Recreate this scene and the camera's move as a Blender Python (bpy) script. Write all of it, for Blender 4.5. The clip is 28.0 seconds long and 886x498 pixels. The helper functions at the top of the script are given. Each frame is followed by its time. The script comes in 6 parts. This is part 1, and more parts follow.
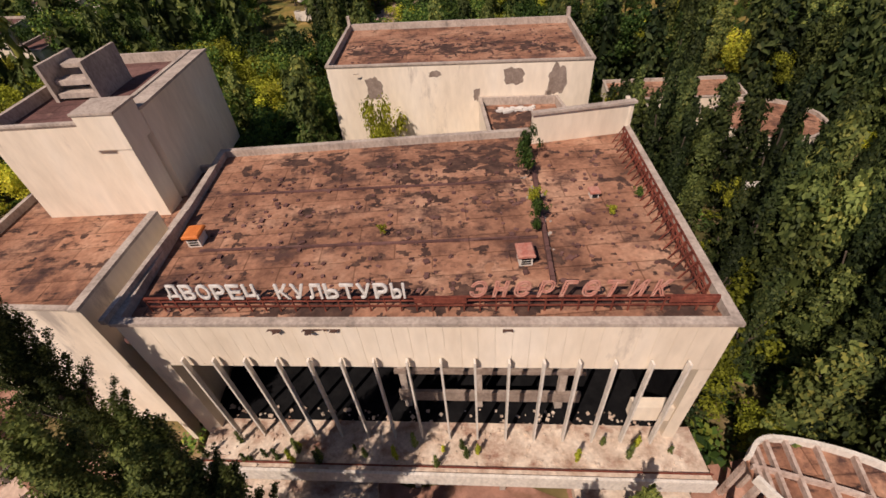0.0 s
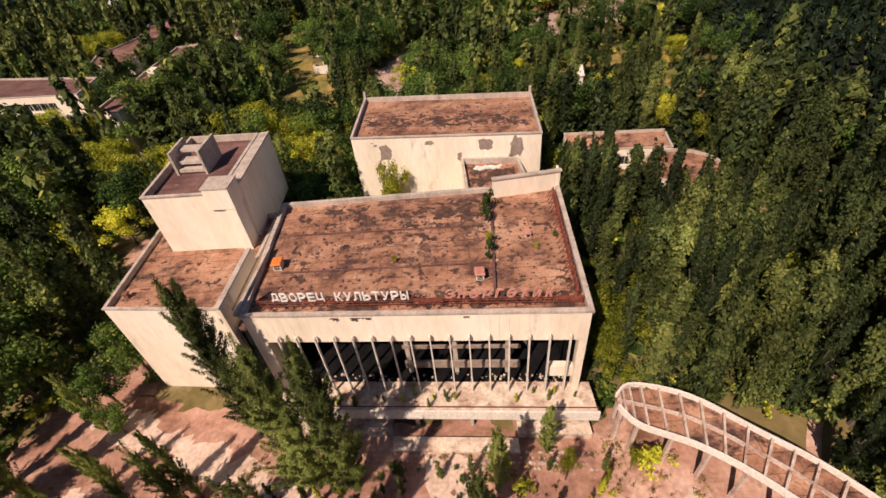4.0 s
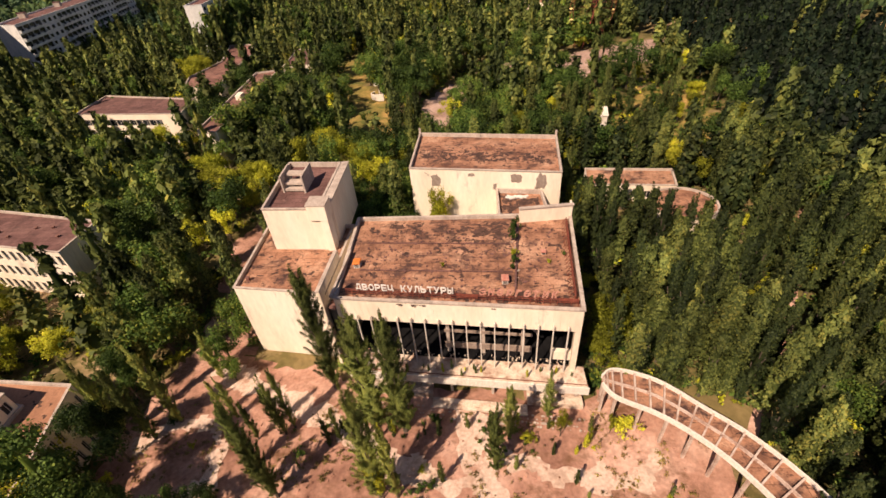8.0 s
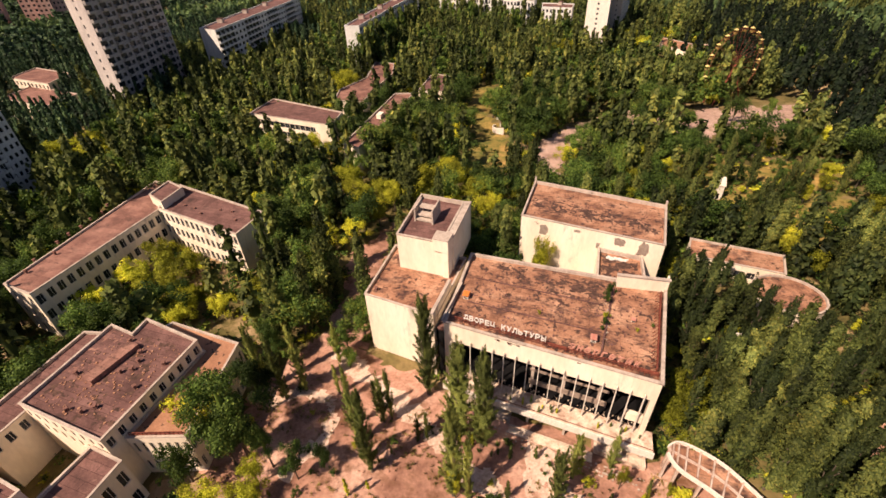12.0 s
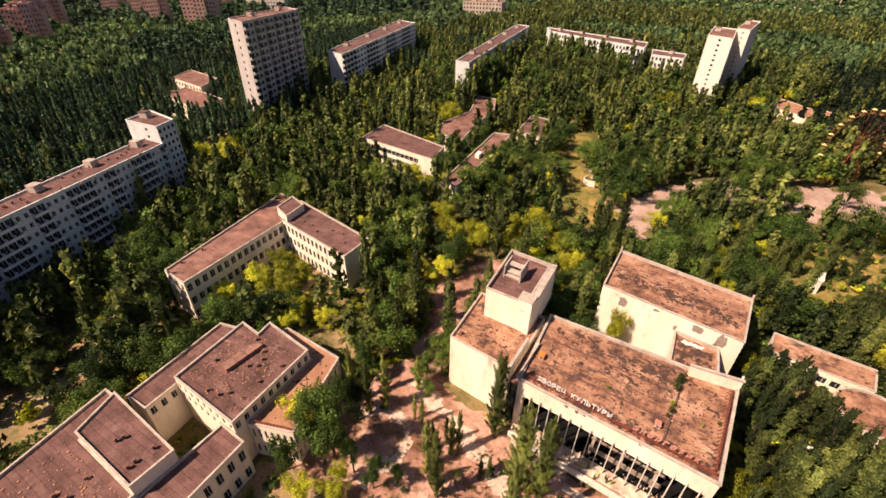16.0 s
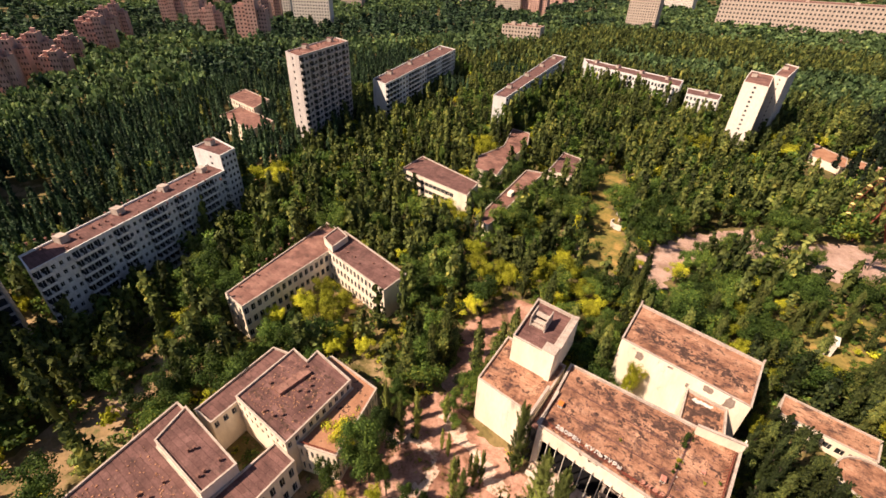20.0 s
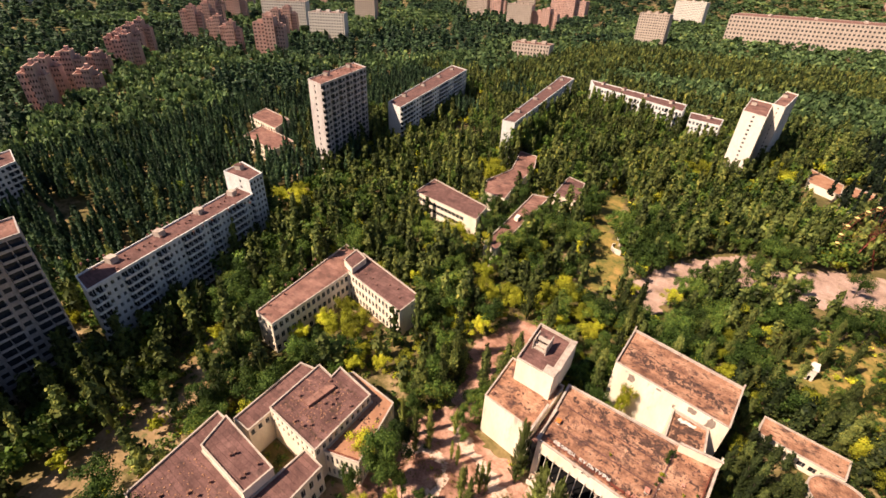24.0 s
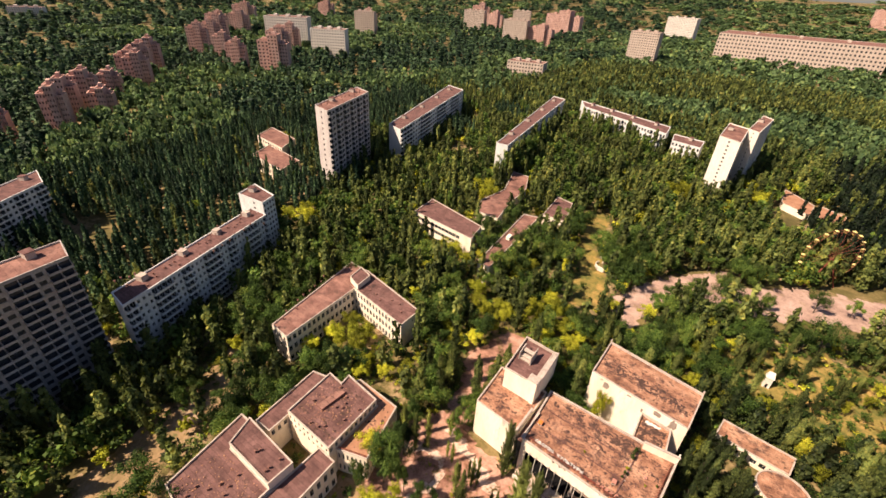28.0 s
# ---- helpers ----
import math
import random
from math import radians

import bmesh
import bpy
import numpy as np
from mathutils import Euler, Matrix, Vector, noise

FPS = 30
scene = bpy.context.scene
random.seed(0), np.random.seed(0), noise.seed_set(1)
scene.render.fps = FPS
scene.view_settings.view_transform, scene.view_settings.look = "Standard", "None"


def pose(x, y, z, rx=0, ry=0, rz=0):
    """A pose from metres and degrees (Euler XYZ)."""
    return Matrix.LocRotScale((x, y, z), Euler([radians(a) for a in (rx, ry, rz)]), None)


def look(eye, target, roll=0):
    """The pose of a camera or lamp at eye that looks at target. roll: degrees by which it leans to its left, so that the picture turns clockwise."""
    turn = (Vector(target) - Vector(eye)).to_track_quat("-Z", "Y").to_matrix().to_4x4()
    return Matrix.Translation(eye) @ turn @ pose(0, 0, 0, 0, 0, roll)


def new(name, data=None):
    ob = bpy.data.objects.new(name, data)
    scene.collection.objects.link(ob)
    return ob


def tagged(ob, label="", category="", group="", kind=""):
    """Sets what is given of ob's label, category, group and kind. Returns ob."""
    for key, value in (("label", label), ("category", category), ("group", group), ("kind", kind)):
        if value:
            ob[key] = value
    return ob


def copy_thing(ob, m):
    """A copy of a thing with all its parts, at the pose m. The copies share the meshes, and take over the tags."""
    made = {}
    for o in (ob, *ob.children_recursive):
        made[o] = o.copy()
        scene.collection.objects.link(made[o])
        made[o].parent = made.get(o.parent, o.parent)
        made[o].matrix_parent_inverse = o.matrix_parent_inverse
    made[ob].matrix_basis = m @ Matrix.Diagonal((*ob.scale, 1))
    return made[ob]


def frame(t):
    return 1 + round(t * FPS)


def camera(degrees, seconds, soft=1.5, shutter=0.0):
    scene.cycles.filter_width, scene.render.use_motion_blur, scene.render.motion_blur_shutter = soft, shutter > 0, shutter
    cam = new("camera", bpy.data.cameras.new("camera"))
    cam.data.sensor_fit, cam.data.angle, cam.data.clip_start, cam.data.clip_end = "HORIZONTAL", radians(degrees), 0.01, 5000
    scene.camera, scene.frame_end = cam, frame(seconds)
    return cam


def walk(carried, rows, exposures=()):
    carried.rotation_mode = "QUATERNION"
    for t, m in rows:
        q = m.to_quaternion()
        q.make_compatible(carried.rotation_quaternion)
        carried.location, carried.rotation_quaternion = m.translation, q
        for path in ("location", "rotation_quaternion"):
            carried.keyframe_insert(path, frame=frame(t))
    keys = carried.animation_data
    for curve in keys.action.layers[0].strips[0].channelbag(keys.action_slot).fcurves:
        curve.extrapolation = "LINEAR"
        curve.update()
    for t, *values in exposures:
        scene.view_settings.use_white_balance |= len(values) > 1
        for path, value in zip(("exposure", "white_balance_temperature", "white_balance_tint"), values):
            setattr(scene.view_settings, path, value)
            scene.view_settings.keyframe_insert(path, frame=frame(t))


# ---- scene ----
cam = camera(90.90, 28.0, soft=1.6)
# seconds, eye x, y, z in metres, then yaw, pitch and roll in degrees
ROWS = [
    (0.0, 22.611, -18.673, 37.420, 1.630, -41.260, -5.277),
    (1.0, 23.322, -21.564, 41.932, 1.803, -40.351, -5.563),
    (2.0, 24.057, -25.466, 45.731, 1.937, -39.762, -5.794),
    (3.0, 24.728, -29.997, 49.306, 2.051, -39.317, -6.134),
    (3.5, 25.017, -32.431, 50.891, 2.116, -39.233, -6.204),
    (5.5, 25.632, -42.207, 57.643, 2.511, -38.870, -6.263),
    (6.0, 25.253, -44.396, 59.338, 2.870, -38.651, -6.227),
    (7.0, 25.155, -47.963, 62.482, 3.673, -38.103, -6.123),
    (8.0, 24.463, -51.083, 65.565, 6.705, -37.420, -5.545),
    (9.0, 23.717, -53.647, 68.713, 10.592, -36.778, -4.626),
    (10.0, 22.548, -55.831, 72.281, 14.484, -36.280, -3.647),
    (11.0, 21.352, -57.568, 75.862, 17.863, -35.847, -2.886),
    (12.0, 21.061, -58.857, 79.264, 19.905, -35.446, -2.513),
    (12.5, 20.692, -59.613, 81.095, 21.172, -35.226, -2.206),
    (14.5, 19.173, -62.370, 89.070, 26.232, -34.322, -0.624),
    (15.0, 18.786, -63.033, 91.081, 27.198, -34.127, -0.252),
    (16.0, 16.964, -64.990, 95.225, 30.310, -33.859, 0.750),
    (17.0, 16.247, -66.403, 99.541, 31.746, -33.607, 1.394),
    (18.0, 15.691, -67.991, 103.747, 32.855, -33.349, 1.900),
    (19.0, 15.733, -69.306, 108.057, 33.290, -33.068, 2.242),
    (20.0, 15.770, -71.019, 112.155, 33.909, -32.887, 2.414),
    (21.0, 15.961, -72.846, 115.898, 34.400, -32.679, 2.594),
    (21.5, 16.261, -73.779, 117.691, 34.550, -32.560, 2.643),
    (23.5, 18.116, -78.243, 125.054, 34.924, -32.225, 2.773),
    (24.0, 18.751, -79.580, 126.956, 35.009, -32.136, 2.825),
    (25.0, 20.261, -82.473, 130.812, 35.019, -31.906, 2.952),
    (26.0, 22.034, -85.454, 134.672, 34.856, -31.650, 3.102),
    (27.0, 23.973, -88.488, 138.542, 34.775, -31.384, 3.223),
    (28.0, 26.299, -91.570, 142.532, 34.550, -31.171, 3.312),
]
walk(cam, [(t, pose(x, y, z) @ pose(0, 0, 0, 0, 0, yaw) @ pose(0, 0, 0, 90 + pitch) @ pose(0, 0, 0, 0, 0, roll))
           for t, x, y, z, yaw, pitch, roll in ROWS],
     [(0.0, -0.08, 5750, 24), (3.5, 0.24, 5950, 26), (8.0, 0.50, 6450, 26), (14.0, 0.72, 6500, 27), (28.0, 0.95, 6300, 23)])

# ---- world and sun ----
SUN_AZ, SUN_EL = 215.0, 49.0     # bearing from +y clockwise, height
world = bpy.data.worlds.new("sky")
scene.world = world
world.use_nodes = True
wn = world.node_tree
sky = wn.nodes.new("ShaderNodeTexSky")
sky.sky_type, sky.sun_disc = "NISHITA", False
sky.sun_elevation, sky.sun_rotation = radians(SUN_EL), radians(SUN_AZ)
bg = wn.nodes["Background"]
wn.links.new(sky.outputs["Color"], bg.inputs["Color"])
bg.inputs["Strength"].default_value = 0.040
sun = new("sun", bpy.data.lights.new("sun", "SUN"))
sun.data.energy, sun.data.angle, sun.data.color = 5.0, radians(0.5), (1.0, 0.82, 0.56)
sdir = Vector((math.sin(radians(SUN_AZ)) * math.cos(radians(SUN_EL)), math.cos(radians(SUN_AZ)) * math.cos(radians(SUN_EL)), math.sin(radians(SUN_EL))))
sun.matrix_world = look(sdir * 300, (0, 0, 0))

RNG = random.Random(7)


# ---- materials ----
def surface(name, cols, scale=0.3, rough=0.9, bump=0.3, fine=3.0, streak=1.0, spots=None, spot_scale=0.15, spot_at=0.6, vary=0.0, joints=None, metal=0.0, grainy=0.75, blur=0.09, mottle=None):
    """A weathered surface: a ramp over broad noise, fine grain, optional stains and felt joints."""
    m = bpy.data.materials.new(name)
    m.use_nodes = True
    n, l = m.node_tree.nodes, m.node_tree.links
    bsdf = n["Principled BSDF"]
    tc = n.new("ShaderNodeTexCoord")
    mp = n.new("ShaderNodeMapping")
    mp.inputs["Scale"].default_value = (1, 1, streak)
    l.new(tc.outputs["Object"], mp.inputs["Vector"])
    a = n.new("ShaderNodeTexNoise")
    a.inputs["Scale"].default_value, a.inputs["Detail"].default_value, a.inputs["Roughness"].default_value = scale, 8, 0.65
    l.new(mp.outputs[0], a.inputs["Vector"])
    ramp = n.new("ShaderNodeValToRGB")
    el = ramp.color_ramp.elements
    while len(el) < len(cols):
        el.new(0.5)
    for k, c in enumerate(cols):
        el[k].position = 0.3 + 0.4 * k / max(1, len(cols) - 1)
        el[k].color = (*c, 1)
    l.new(a.outputs["Fac"], ramp.inputs["Fac"])
    out = ramp.outputs["Color"]
    b = n.new("ShaderNodeTexNoise")
    b.inputs["Scale"].default_value, b.inputs["Detail"].default_value = fine, 5
    l.new(mp.outputs[0], b.inputs["Vector"])

    def mix(kind, fac, c1, c2):
        x = n.new("ShaderNodeMix")
        x.data_type, x.blend_type = "RGBA", kind
        for sock, v in (("Factor_Float", fac), ("A_Color", c1), ("B_Color", c2)):
            s = next(i for i in x.inputs if i.identifier == sock)
            if isinstance(v, bpy.types.NodeSocket):
                l.new(v, s)
            else:
                s.default_value = v
        return next(o for o in x.outputs if o.identifier == "Result_Color")

    def band(src, lo, hi):
        r = n.new("ShaderNodeMapRange")
        r.inputs["From Min"].default_value, r.inputs["From Max"].default_value = lo, hi
        l.new(src, r.inputs["Value"])
        return r.outputs["Result"]

    grain = mix("MIX", band(b.outputs["Fac"], 0.3, 0.75), (0.72, 0.72, 0.72, 1), (1.15, 1.15, 1.15, 1))
    out = mix("MULTIPLY", grainy, out, grain)
    if spots:
        s = n.new("ShaderNodeTexNoise")
        s.inputs["Scale"].default_value, s.inputs["Detail"].default_value, s.inputs["Roughness"].default_value = spot_scale, 9, 0.7
        sm = n.new("ShaderNodeMapping")
        sm.inputs["Location"].default_value, sm.inputs["Scale"].default_value = (31, 17, 5), (1, 1.25, streak)
        l.new(tc.outputs["Object"], sm.inputs["Vector"])
        l.new(sm.outputs[0], s.inputs["Vector"])
        out = mix("MIX", band(s.outputs["Fac"], spot_at, spot_at + blur), out, (*spots, 1))
    if mottle:
        f = n.new("ShaderNodeTexNoise")
        f.inputs["Scale"].default_value, f.inputs["Detail"].default_value, f.inputs["Roughness"].default_value = mottle[1], 10, 0.72
        fm = n.new("ShaderNodeMapping")
        fm.inputs["Scale"].default_value = (0.7, 1.3, 1)
        l.new(tc.outputs["Object"], fm.inputs["Vector"])
        l.new(fm.outputs[0], f.inputs["Vector"])
        out = mix("MIX", band(f.outputs["Fac"], mottle[2], mottle[2] + 0.09), out, (*mottle[0], 1))
    if joints:
        br = n.new("ShaderNodeTexBrick")
        br.inputs["Scale"].default_value = 1.0
        br.inputs["Brick Width"].default_value, br.inputs["Row Height"].default_value, br.inputs["Mortar Size"].default_value = joints[0], joints[1], joints[2]
        br.inputs["Color1"].default_value, br.inputs["Color2"].default_value, br.inputs["Mortar"].default_value = (1.1, 1.1, 1.1, 1), (0.78, 0.76, 0.76, 1), (0.45, 0.42, 0.4, 1)
        l.new(tc.outputs["Object"], br.inputs["Vector"])
        out = mix("MULTIPLY", 0.8, out, br.outputs["Color"])
    if vary:
        oi = n.new("ShaderNodeObjectInfo")
        hv = n.new("ShaderNodeHueSaturation")
        l.new(out, hv.inputs["Color"])
        r = n.new("ShaderNodeMapRange")
        r.inputs["To Min"].default_value, r.inputs["To Max"].default_value = 1 - vary, 1 + vary
        l.new(oi.outputs["Random"], r.inputs["Value"])
        l.new(r.outputs["Result"], hv.inputs["Value"])
        out = hv.outputs["Color"]
    l.new(out, bsdf.inputs["Base Color"])
    bsdf.inputs["Roughness"].default_value = rough
    bsdf.inputs["Metallic"].default_value = metal
    bsdf.inputs["Specular IOR Level"].default_value = 0.25
    if bump:
        bp = n.new("ShaderNodeBump")
        bp.inputs["Strength"].default_value, bp.inputs["Distance"].default_value = bump, 0.06
        l.new(b.outputs["Fac"], bp.inputs["Height"])
        l.new(bp.outputs["Normal"], bsdf.inputs["Normal"])
    return m


def leaves(name, dark, light, yellow, amount=0.12):
    """Foliage: each leaf clump and each tree takes a shade of its own."""
    m = bpy.data.materials.new(name)
    m.use_nodes = True
    n, l = m.node_tree.nodes, m.node_tree.links
    bsdf = n["Principled BSDF"]
    geo, oi = n.new("ShaderNodeNewGeometry"), n.new("ShaderNodeObjectInfo")
    ramp = n.new("ShaderNodeValToRGB")
    el = ramp.color_ramp.elements
    el[0].color, el[1].color = (*dark, 1), (*light, 1)
    el[0].position, el[1].position = 0.2, 0.74
    e = el.new(1.0 - amount * 0.3)
    e.color = (*yellow, 1)
    att, own, wrap = n.new("ShaderNodeAttribute"), n.new("ShaderNodeMath"), n.new("ShaderNodeMath")
    att.attribute_name = "shade"
    own.operation, wrap.operation = "ADD", "FRACT"
    l.new(att.outputs["Fac"], own.inputs[0])
    l.new(oi.outputs["Random"], own.inputs[1])
    l.new(own.outputs[0], wrap.inputs[0])
    both = n.new("ShaderNodeMix")
    both.inputs["Factor"].default_value = 0.64
    l.new(wrap.outputs[0], both.inputs["A"])
    l.new(geo.outputs["Random Per Island"], both.inputs["B"])
    l.new(both.outputs["Result"], ramp.inputs["Fac"])
    hv = n.new("ShaderNodeHueSaturation")
    r = n.new("ShaderNodeMapRange")
    r.inputs["To Min"].default_value, r.inputs["To Max"].default_value = 0.72, 1.3
    l.new(wrap.outputs[0], r.inputs["Value"])
    spot, sr, sm = n.new("ShaderNodeTexNoise"), n.new("ShaderNodeMapRange"), n.new("ShaderNodeMath")
    spot.inputs["Scale"].default_value, spot.inputs["Detail"].default_value = 0.09, 2.0
    l.new(geo.outputs["Position"], spot.inputs["Vector"])
    sr.inputs["From Min"].default_value, sr.inputs["From Max"].default_value = 0.36, 0.64
    sr.inputs["To Min"].default_value, sr.inputs["To Max"].default_value = 0.62, 1.55
    l.new(spot.outputs["Fac"], sr.inputs["Value"])
    sm.operation = "MULTIPLY"
    l.new(r.outputs["Result"], sm.inputs[0])
    l.new(sr.outputs["Result"], sm.inputs[1])
    l.new(sm.outputs[0], hv.inputs["Value"])
    hr = n.new("ShaderNodeMapRange")
    hr.inputs["To Min"].default_value, hr.inputs["To Max"].default_value = 0.525, 0.475
    l.new(spot.outputs["Color"], hr.inputs["Value"])
    l.new(hr.outputs["Result"], hv.inputs["Hue"])
    l.new(ramp.outputs["Color"], hv.inputs["Color"])
    l.new(hv.outputs["Color"], bsdf.inputs["Base Color"])
    bsdf.inputs["Roughness"].default_value = 0.65
    bsdf.inputs["Specular IOR Level"].default_value = 0.2
    tr = n.new("ShaderNodeBsdfTranslucent")
    l.new(hv.outputs["Color"], tr.inputs["Color"])
    ms = n.new("ShaderNodeMixShader")
    ms.inputs["Fac"].default_value = 0.35
    l.new(bsdf.outputs[0], ms.inputs[1])
    l.new(tr.outputs[0], ms.inputs[2])
    l.new(ms.outputs[0], n["Material Output"].inputs["Surface"])
    return m


PLASTER = surface("cream plaster", [(0.66, 0.56, 0.435), (0.80, 0.70, 0.56), (0.86, 0.78, 0.655)], 0.12, 0.9, 0.15, 1.6, 0.3, (0.44, 0.38, 0.32), 0.16, 0.6, 0.0, None, 0.0, 0.3)
CONCRETE = surface("weathered concrete", [(0.31, 0.26, 0.22), (0.46, 0.385, 0.325), (0.56, 0.485, 0.41)], 0.5, 0.92, 0.4, 4.0, 0.6, (0.2, 0.17, 0.15), 0.4, 0.62)
PALE = surface("pale painted concrete", [(0.66, 0.60, 0.52), (0.78, 0.73, 0.65)], 0.6, 0.85, 0.25, 4.0, 0.5, (0.4, 0.34, 0.28), 0.5, 0.66)
FELT = surface("rust-brown roofing felt", [(0.11, 0.05, 0.034), (0.385, 0.197, 0.12), (0.565, 0.34, 0.222)], 0.17, 0.95, 0.6, 2.6, 1.0, (0.085, 0.046, 0.038), 0.22, 0.515, 0.0, (6.0, 2.2, 0.06), 0.0, 1.0, 0.12, ((0.04, 0.024, 0.021), 0.75, 0.555))
FELT_ROSE = surface("faded rose-brown roofing felt", [(0.11, 0.055, 0.045), (0.245, 0.125, 0.098), (0.36, 0.20, 0.155)], 0.14, 0.95, 0.5, 2.0, 1.0, (0.07, 0.042, 0.036), 0.2, 0.52, 0.0, (7.0, 2.6, 0.04), 0.0, 0.9, 0.2, ((0.085, 0.05, 0.042), 0.8, 0.56))
FELT_DARK = surface("mauve-brown roofing felt", [(0.09, 0.048, 0.043), (0.16, 0.083, 0.073), (0.235, 0.13, 0.112)], 0.2, 0.95, 0.4, 2.5, 1.0, (0.05, 0.034, 0.03), 0.22, 0.55, 0.0, (8.0, 1.6, 0.06), 0.0, 0.9, 0.18, ((0.20, 0.115, 0.095), 0.7, 0.57))
FELT_RED = surface("terracotta roofing felt", [(0.24, 0.115, 0.07), (0.36, 0.185, 0.11), (0.43, 0.24, 0.15)], 0.15, 0.95, 0.4, 2.5, 1.0, (0.10, 0.06, 0.045), 0.18, 0.62)
# Near-black colour stands in for shade in the hall, undercroft and slot.
DARK = surface("near-black shade and openings", [(0.006, 0.006, 0.007), (0.016, 0.016, 0.017)], 0.4, 1.0, 0.0)
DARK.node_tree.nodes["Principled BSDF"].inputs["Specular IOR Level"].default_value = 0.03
GLASS = surface("dark window", [(0.012, 0.014, 0.018), (0.035, 0.04, 0.048)], 0.6, 0.25, 0.0, 2.0, 1.0, None, 0.1, 0.6, 0.5)
RUST = surface("rusted steel", [(0.09, 0.025, 0.018), (0.2, 0.055, 0.035), (0.3, 0.1, 0.06)], 1.5, 0.8, 0.3, 8.0, 1.0, None, 0.1, 0.6, 0.2)
WHITE = surface("chalky white paint", [(0.6, 0.56, 0.52), (0.82, 0.79, 0.74)], 1.2, 0.7, 0.1, 8.0)
REDSIGN = surface("faded red paint", [(0.42, 0.13, 0.09), (0.6, 0.36, 0.28)], 1.2, 0.7, 0.1, 8.0)
ORANGE = surface("orange painted lid", [(0.6, 0.16, 0.03), (0.75, 0.26, 0.06)], 1.2, 0.7, 0.1, 8.0)
PANEL = surface("pale blue-white panel facade", [(0.56, 0.57, 0.56), (0.74, 0.73, 0.69)], 0.2, 0.85, 0.15, 2.0, 0.4, (0.42, 0.40, 0.38), 0.3, 0.62)
PANEL_GREY = surface("grey-brown panel facade", [(0.30, 0.27, 0.25), (0.46, 0.42, 0.39)], 0.2, 0.85, 0.15, 2.0, 0.4, (0.2, 0.18, 0.17), 0.3, 0.64)
PANEL_WARM = surface("ochre panel facade", [(0.42, 0.34, 0.28), (0.58, 0.48, 0.4)], 0.2, 0.85, 0.15, 2.0, 0.4, (0.3, 0.25, 0.22), 0.3, 0.64)
PANEL_TOWER = surface("grey-beige panel facade", [(0.40, 0.36, 0.34), (0.58, 0.53, 0.49)], 0.2, 0.85, 0.15, 2.0, 0.4, (0.28, 0.25, 0.24), 0.3, 0.64)
PANEL_RED = surface("rose-brown tile facade", [(0.46, 0.26, 0.21), (0.64, 0.43, 0.36)], 0.1, 0.85, 0.15, 1.0, 0.4, (0.68, 0.56, 0.48), 0.2, 0.6)
FAIRPAVE = surface("sun-bleached rose paving", [(0.22, 0.14, 0.11), (0.41, 0.28, 0.225), (0.52, 0.38, 0.32)], 0.1, 0.95, 0.4, 1.6, 1.0, (0.2, 0.14, 0.07), 0.12, 0.55, 0.0, None, 0.0, 0.8, 0.14)
PAVING = surface("cracked rose paving", [(0.17, 0.08, 0.055), (0.42, 0.23, 0.165), (0.62, 0.41, 0.32)], 0.09, 0.95, 0.5, 1.6, 1.0, (0.15, 0.075, 0.04), 0.16, 0.5, 0.0, None, 0.0, 0.9, 0.16)
SOIL = surface("dry soil and grass", [(0.16, 0.12, 0.05), (0.3, 0.2, 0.1), (0.42, 0.3, 0.2)], 0.1, 0.95, 0.5, 1.2, 1.0, (0.08, 0.10, 0.03), 0.12, 0.56)
GRASS = surface("yellowed meadow", [(0.10, 0.11, 0.025), (0.25, 0.19, 0.05), (0.44, 0.27, 0.09)], 0.11, 0.95, 0.5, 1.0, 1.0, (0.07, 0.09, 0.02), 0.16, 0.5, 0.0, None, 0.0, 0.9, 0.14)
EARTH = surface("forest floor", [(0.05, 0.047, 0.016), (0.12, 0.10, 0.033), (0.25, 0.18, 0.08)], 0.05, 0.95, 0.4, 0.9, 1.0, (0.34, 0.24, 0.13), 0.04, 0.53)
BARK = surface("grey bark", [(0.07, 0.055, 0.04), (0.15, 0.12, 0.09)], 1.0, 0.9, 0.4, 6.0)
POPLAR = leaves("poplar leaves", (0.032, 0.050, 0.014), (0.150, 0.182, 0.046), (0.25, 0.24, 0.05))
# Lighter copy of the poplar leaves, with sunlight put into the green.
SQUARE_LIT = leaves("sunlit light green poplar leaves", (0.055, 0.078, 0.018), (0.205, 0.24, 0.056), (0.30, 0.29, 0.06))
# Dark green for the east wood; part of the darkness is painted-in shade.
DEEP_SHADED = leaves("deep green poplar leaves darkened for shade", (0.014, 0.026, 0.009), (0.062, 0.084, 0.024), (0.11, 0.12, 0.03))
BROAD = leaves("broad leaves", (0.024, 0.054, 0.010), (0.098, 0.160, 0.028), (0.20, 0.22, 0.03))
LIME = leaves("yellow-green leaves", (0.17, 0.185, 0.013), (0.40, 0.42, 0.028), (0.52, 0.46, 0.035))
DRY = leaves("dry weeds", (0.10, 0.075, 0.025), (0.30, 0.22, 0.075), (0.20, 0.24, 0.04))
NEEDLE = leaves("pine needles", (0.015, 0.036, 0.020), (0.064, 0.115, 0.052), (0.10, 0.14, 0.05))
# Lighter than the near leaves: distance haze is put into the colour.
FARLEAF = leaves("haze-lightened distant leaves", (0.04, 0.078, 0.03), (0.115, 0.18, 0.065), (0.18, 0.22, 0.06))
# Near-black needles: shade over the far east wood is put into the colour.
SHADE = leaves("needles darkened for shade", (0.006, 0.014, 0.008), (0.018, 0.032, 0.014), (0.03, 0.04, 0.016))


# ---- mesh helpers ----
def clamp(v, a, b):
    return max(a, min(b, v))


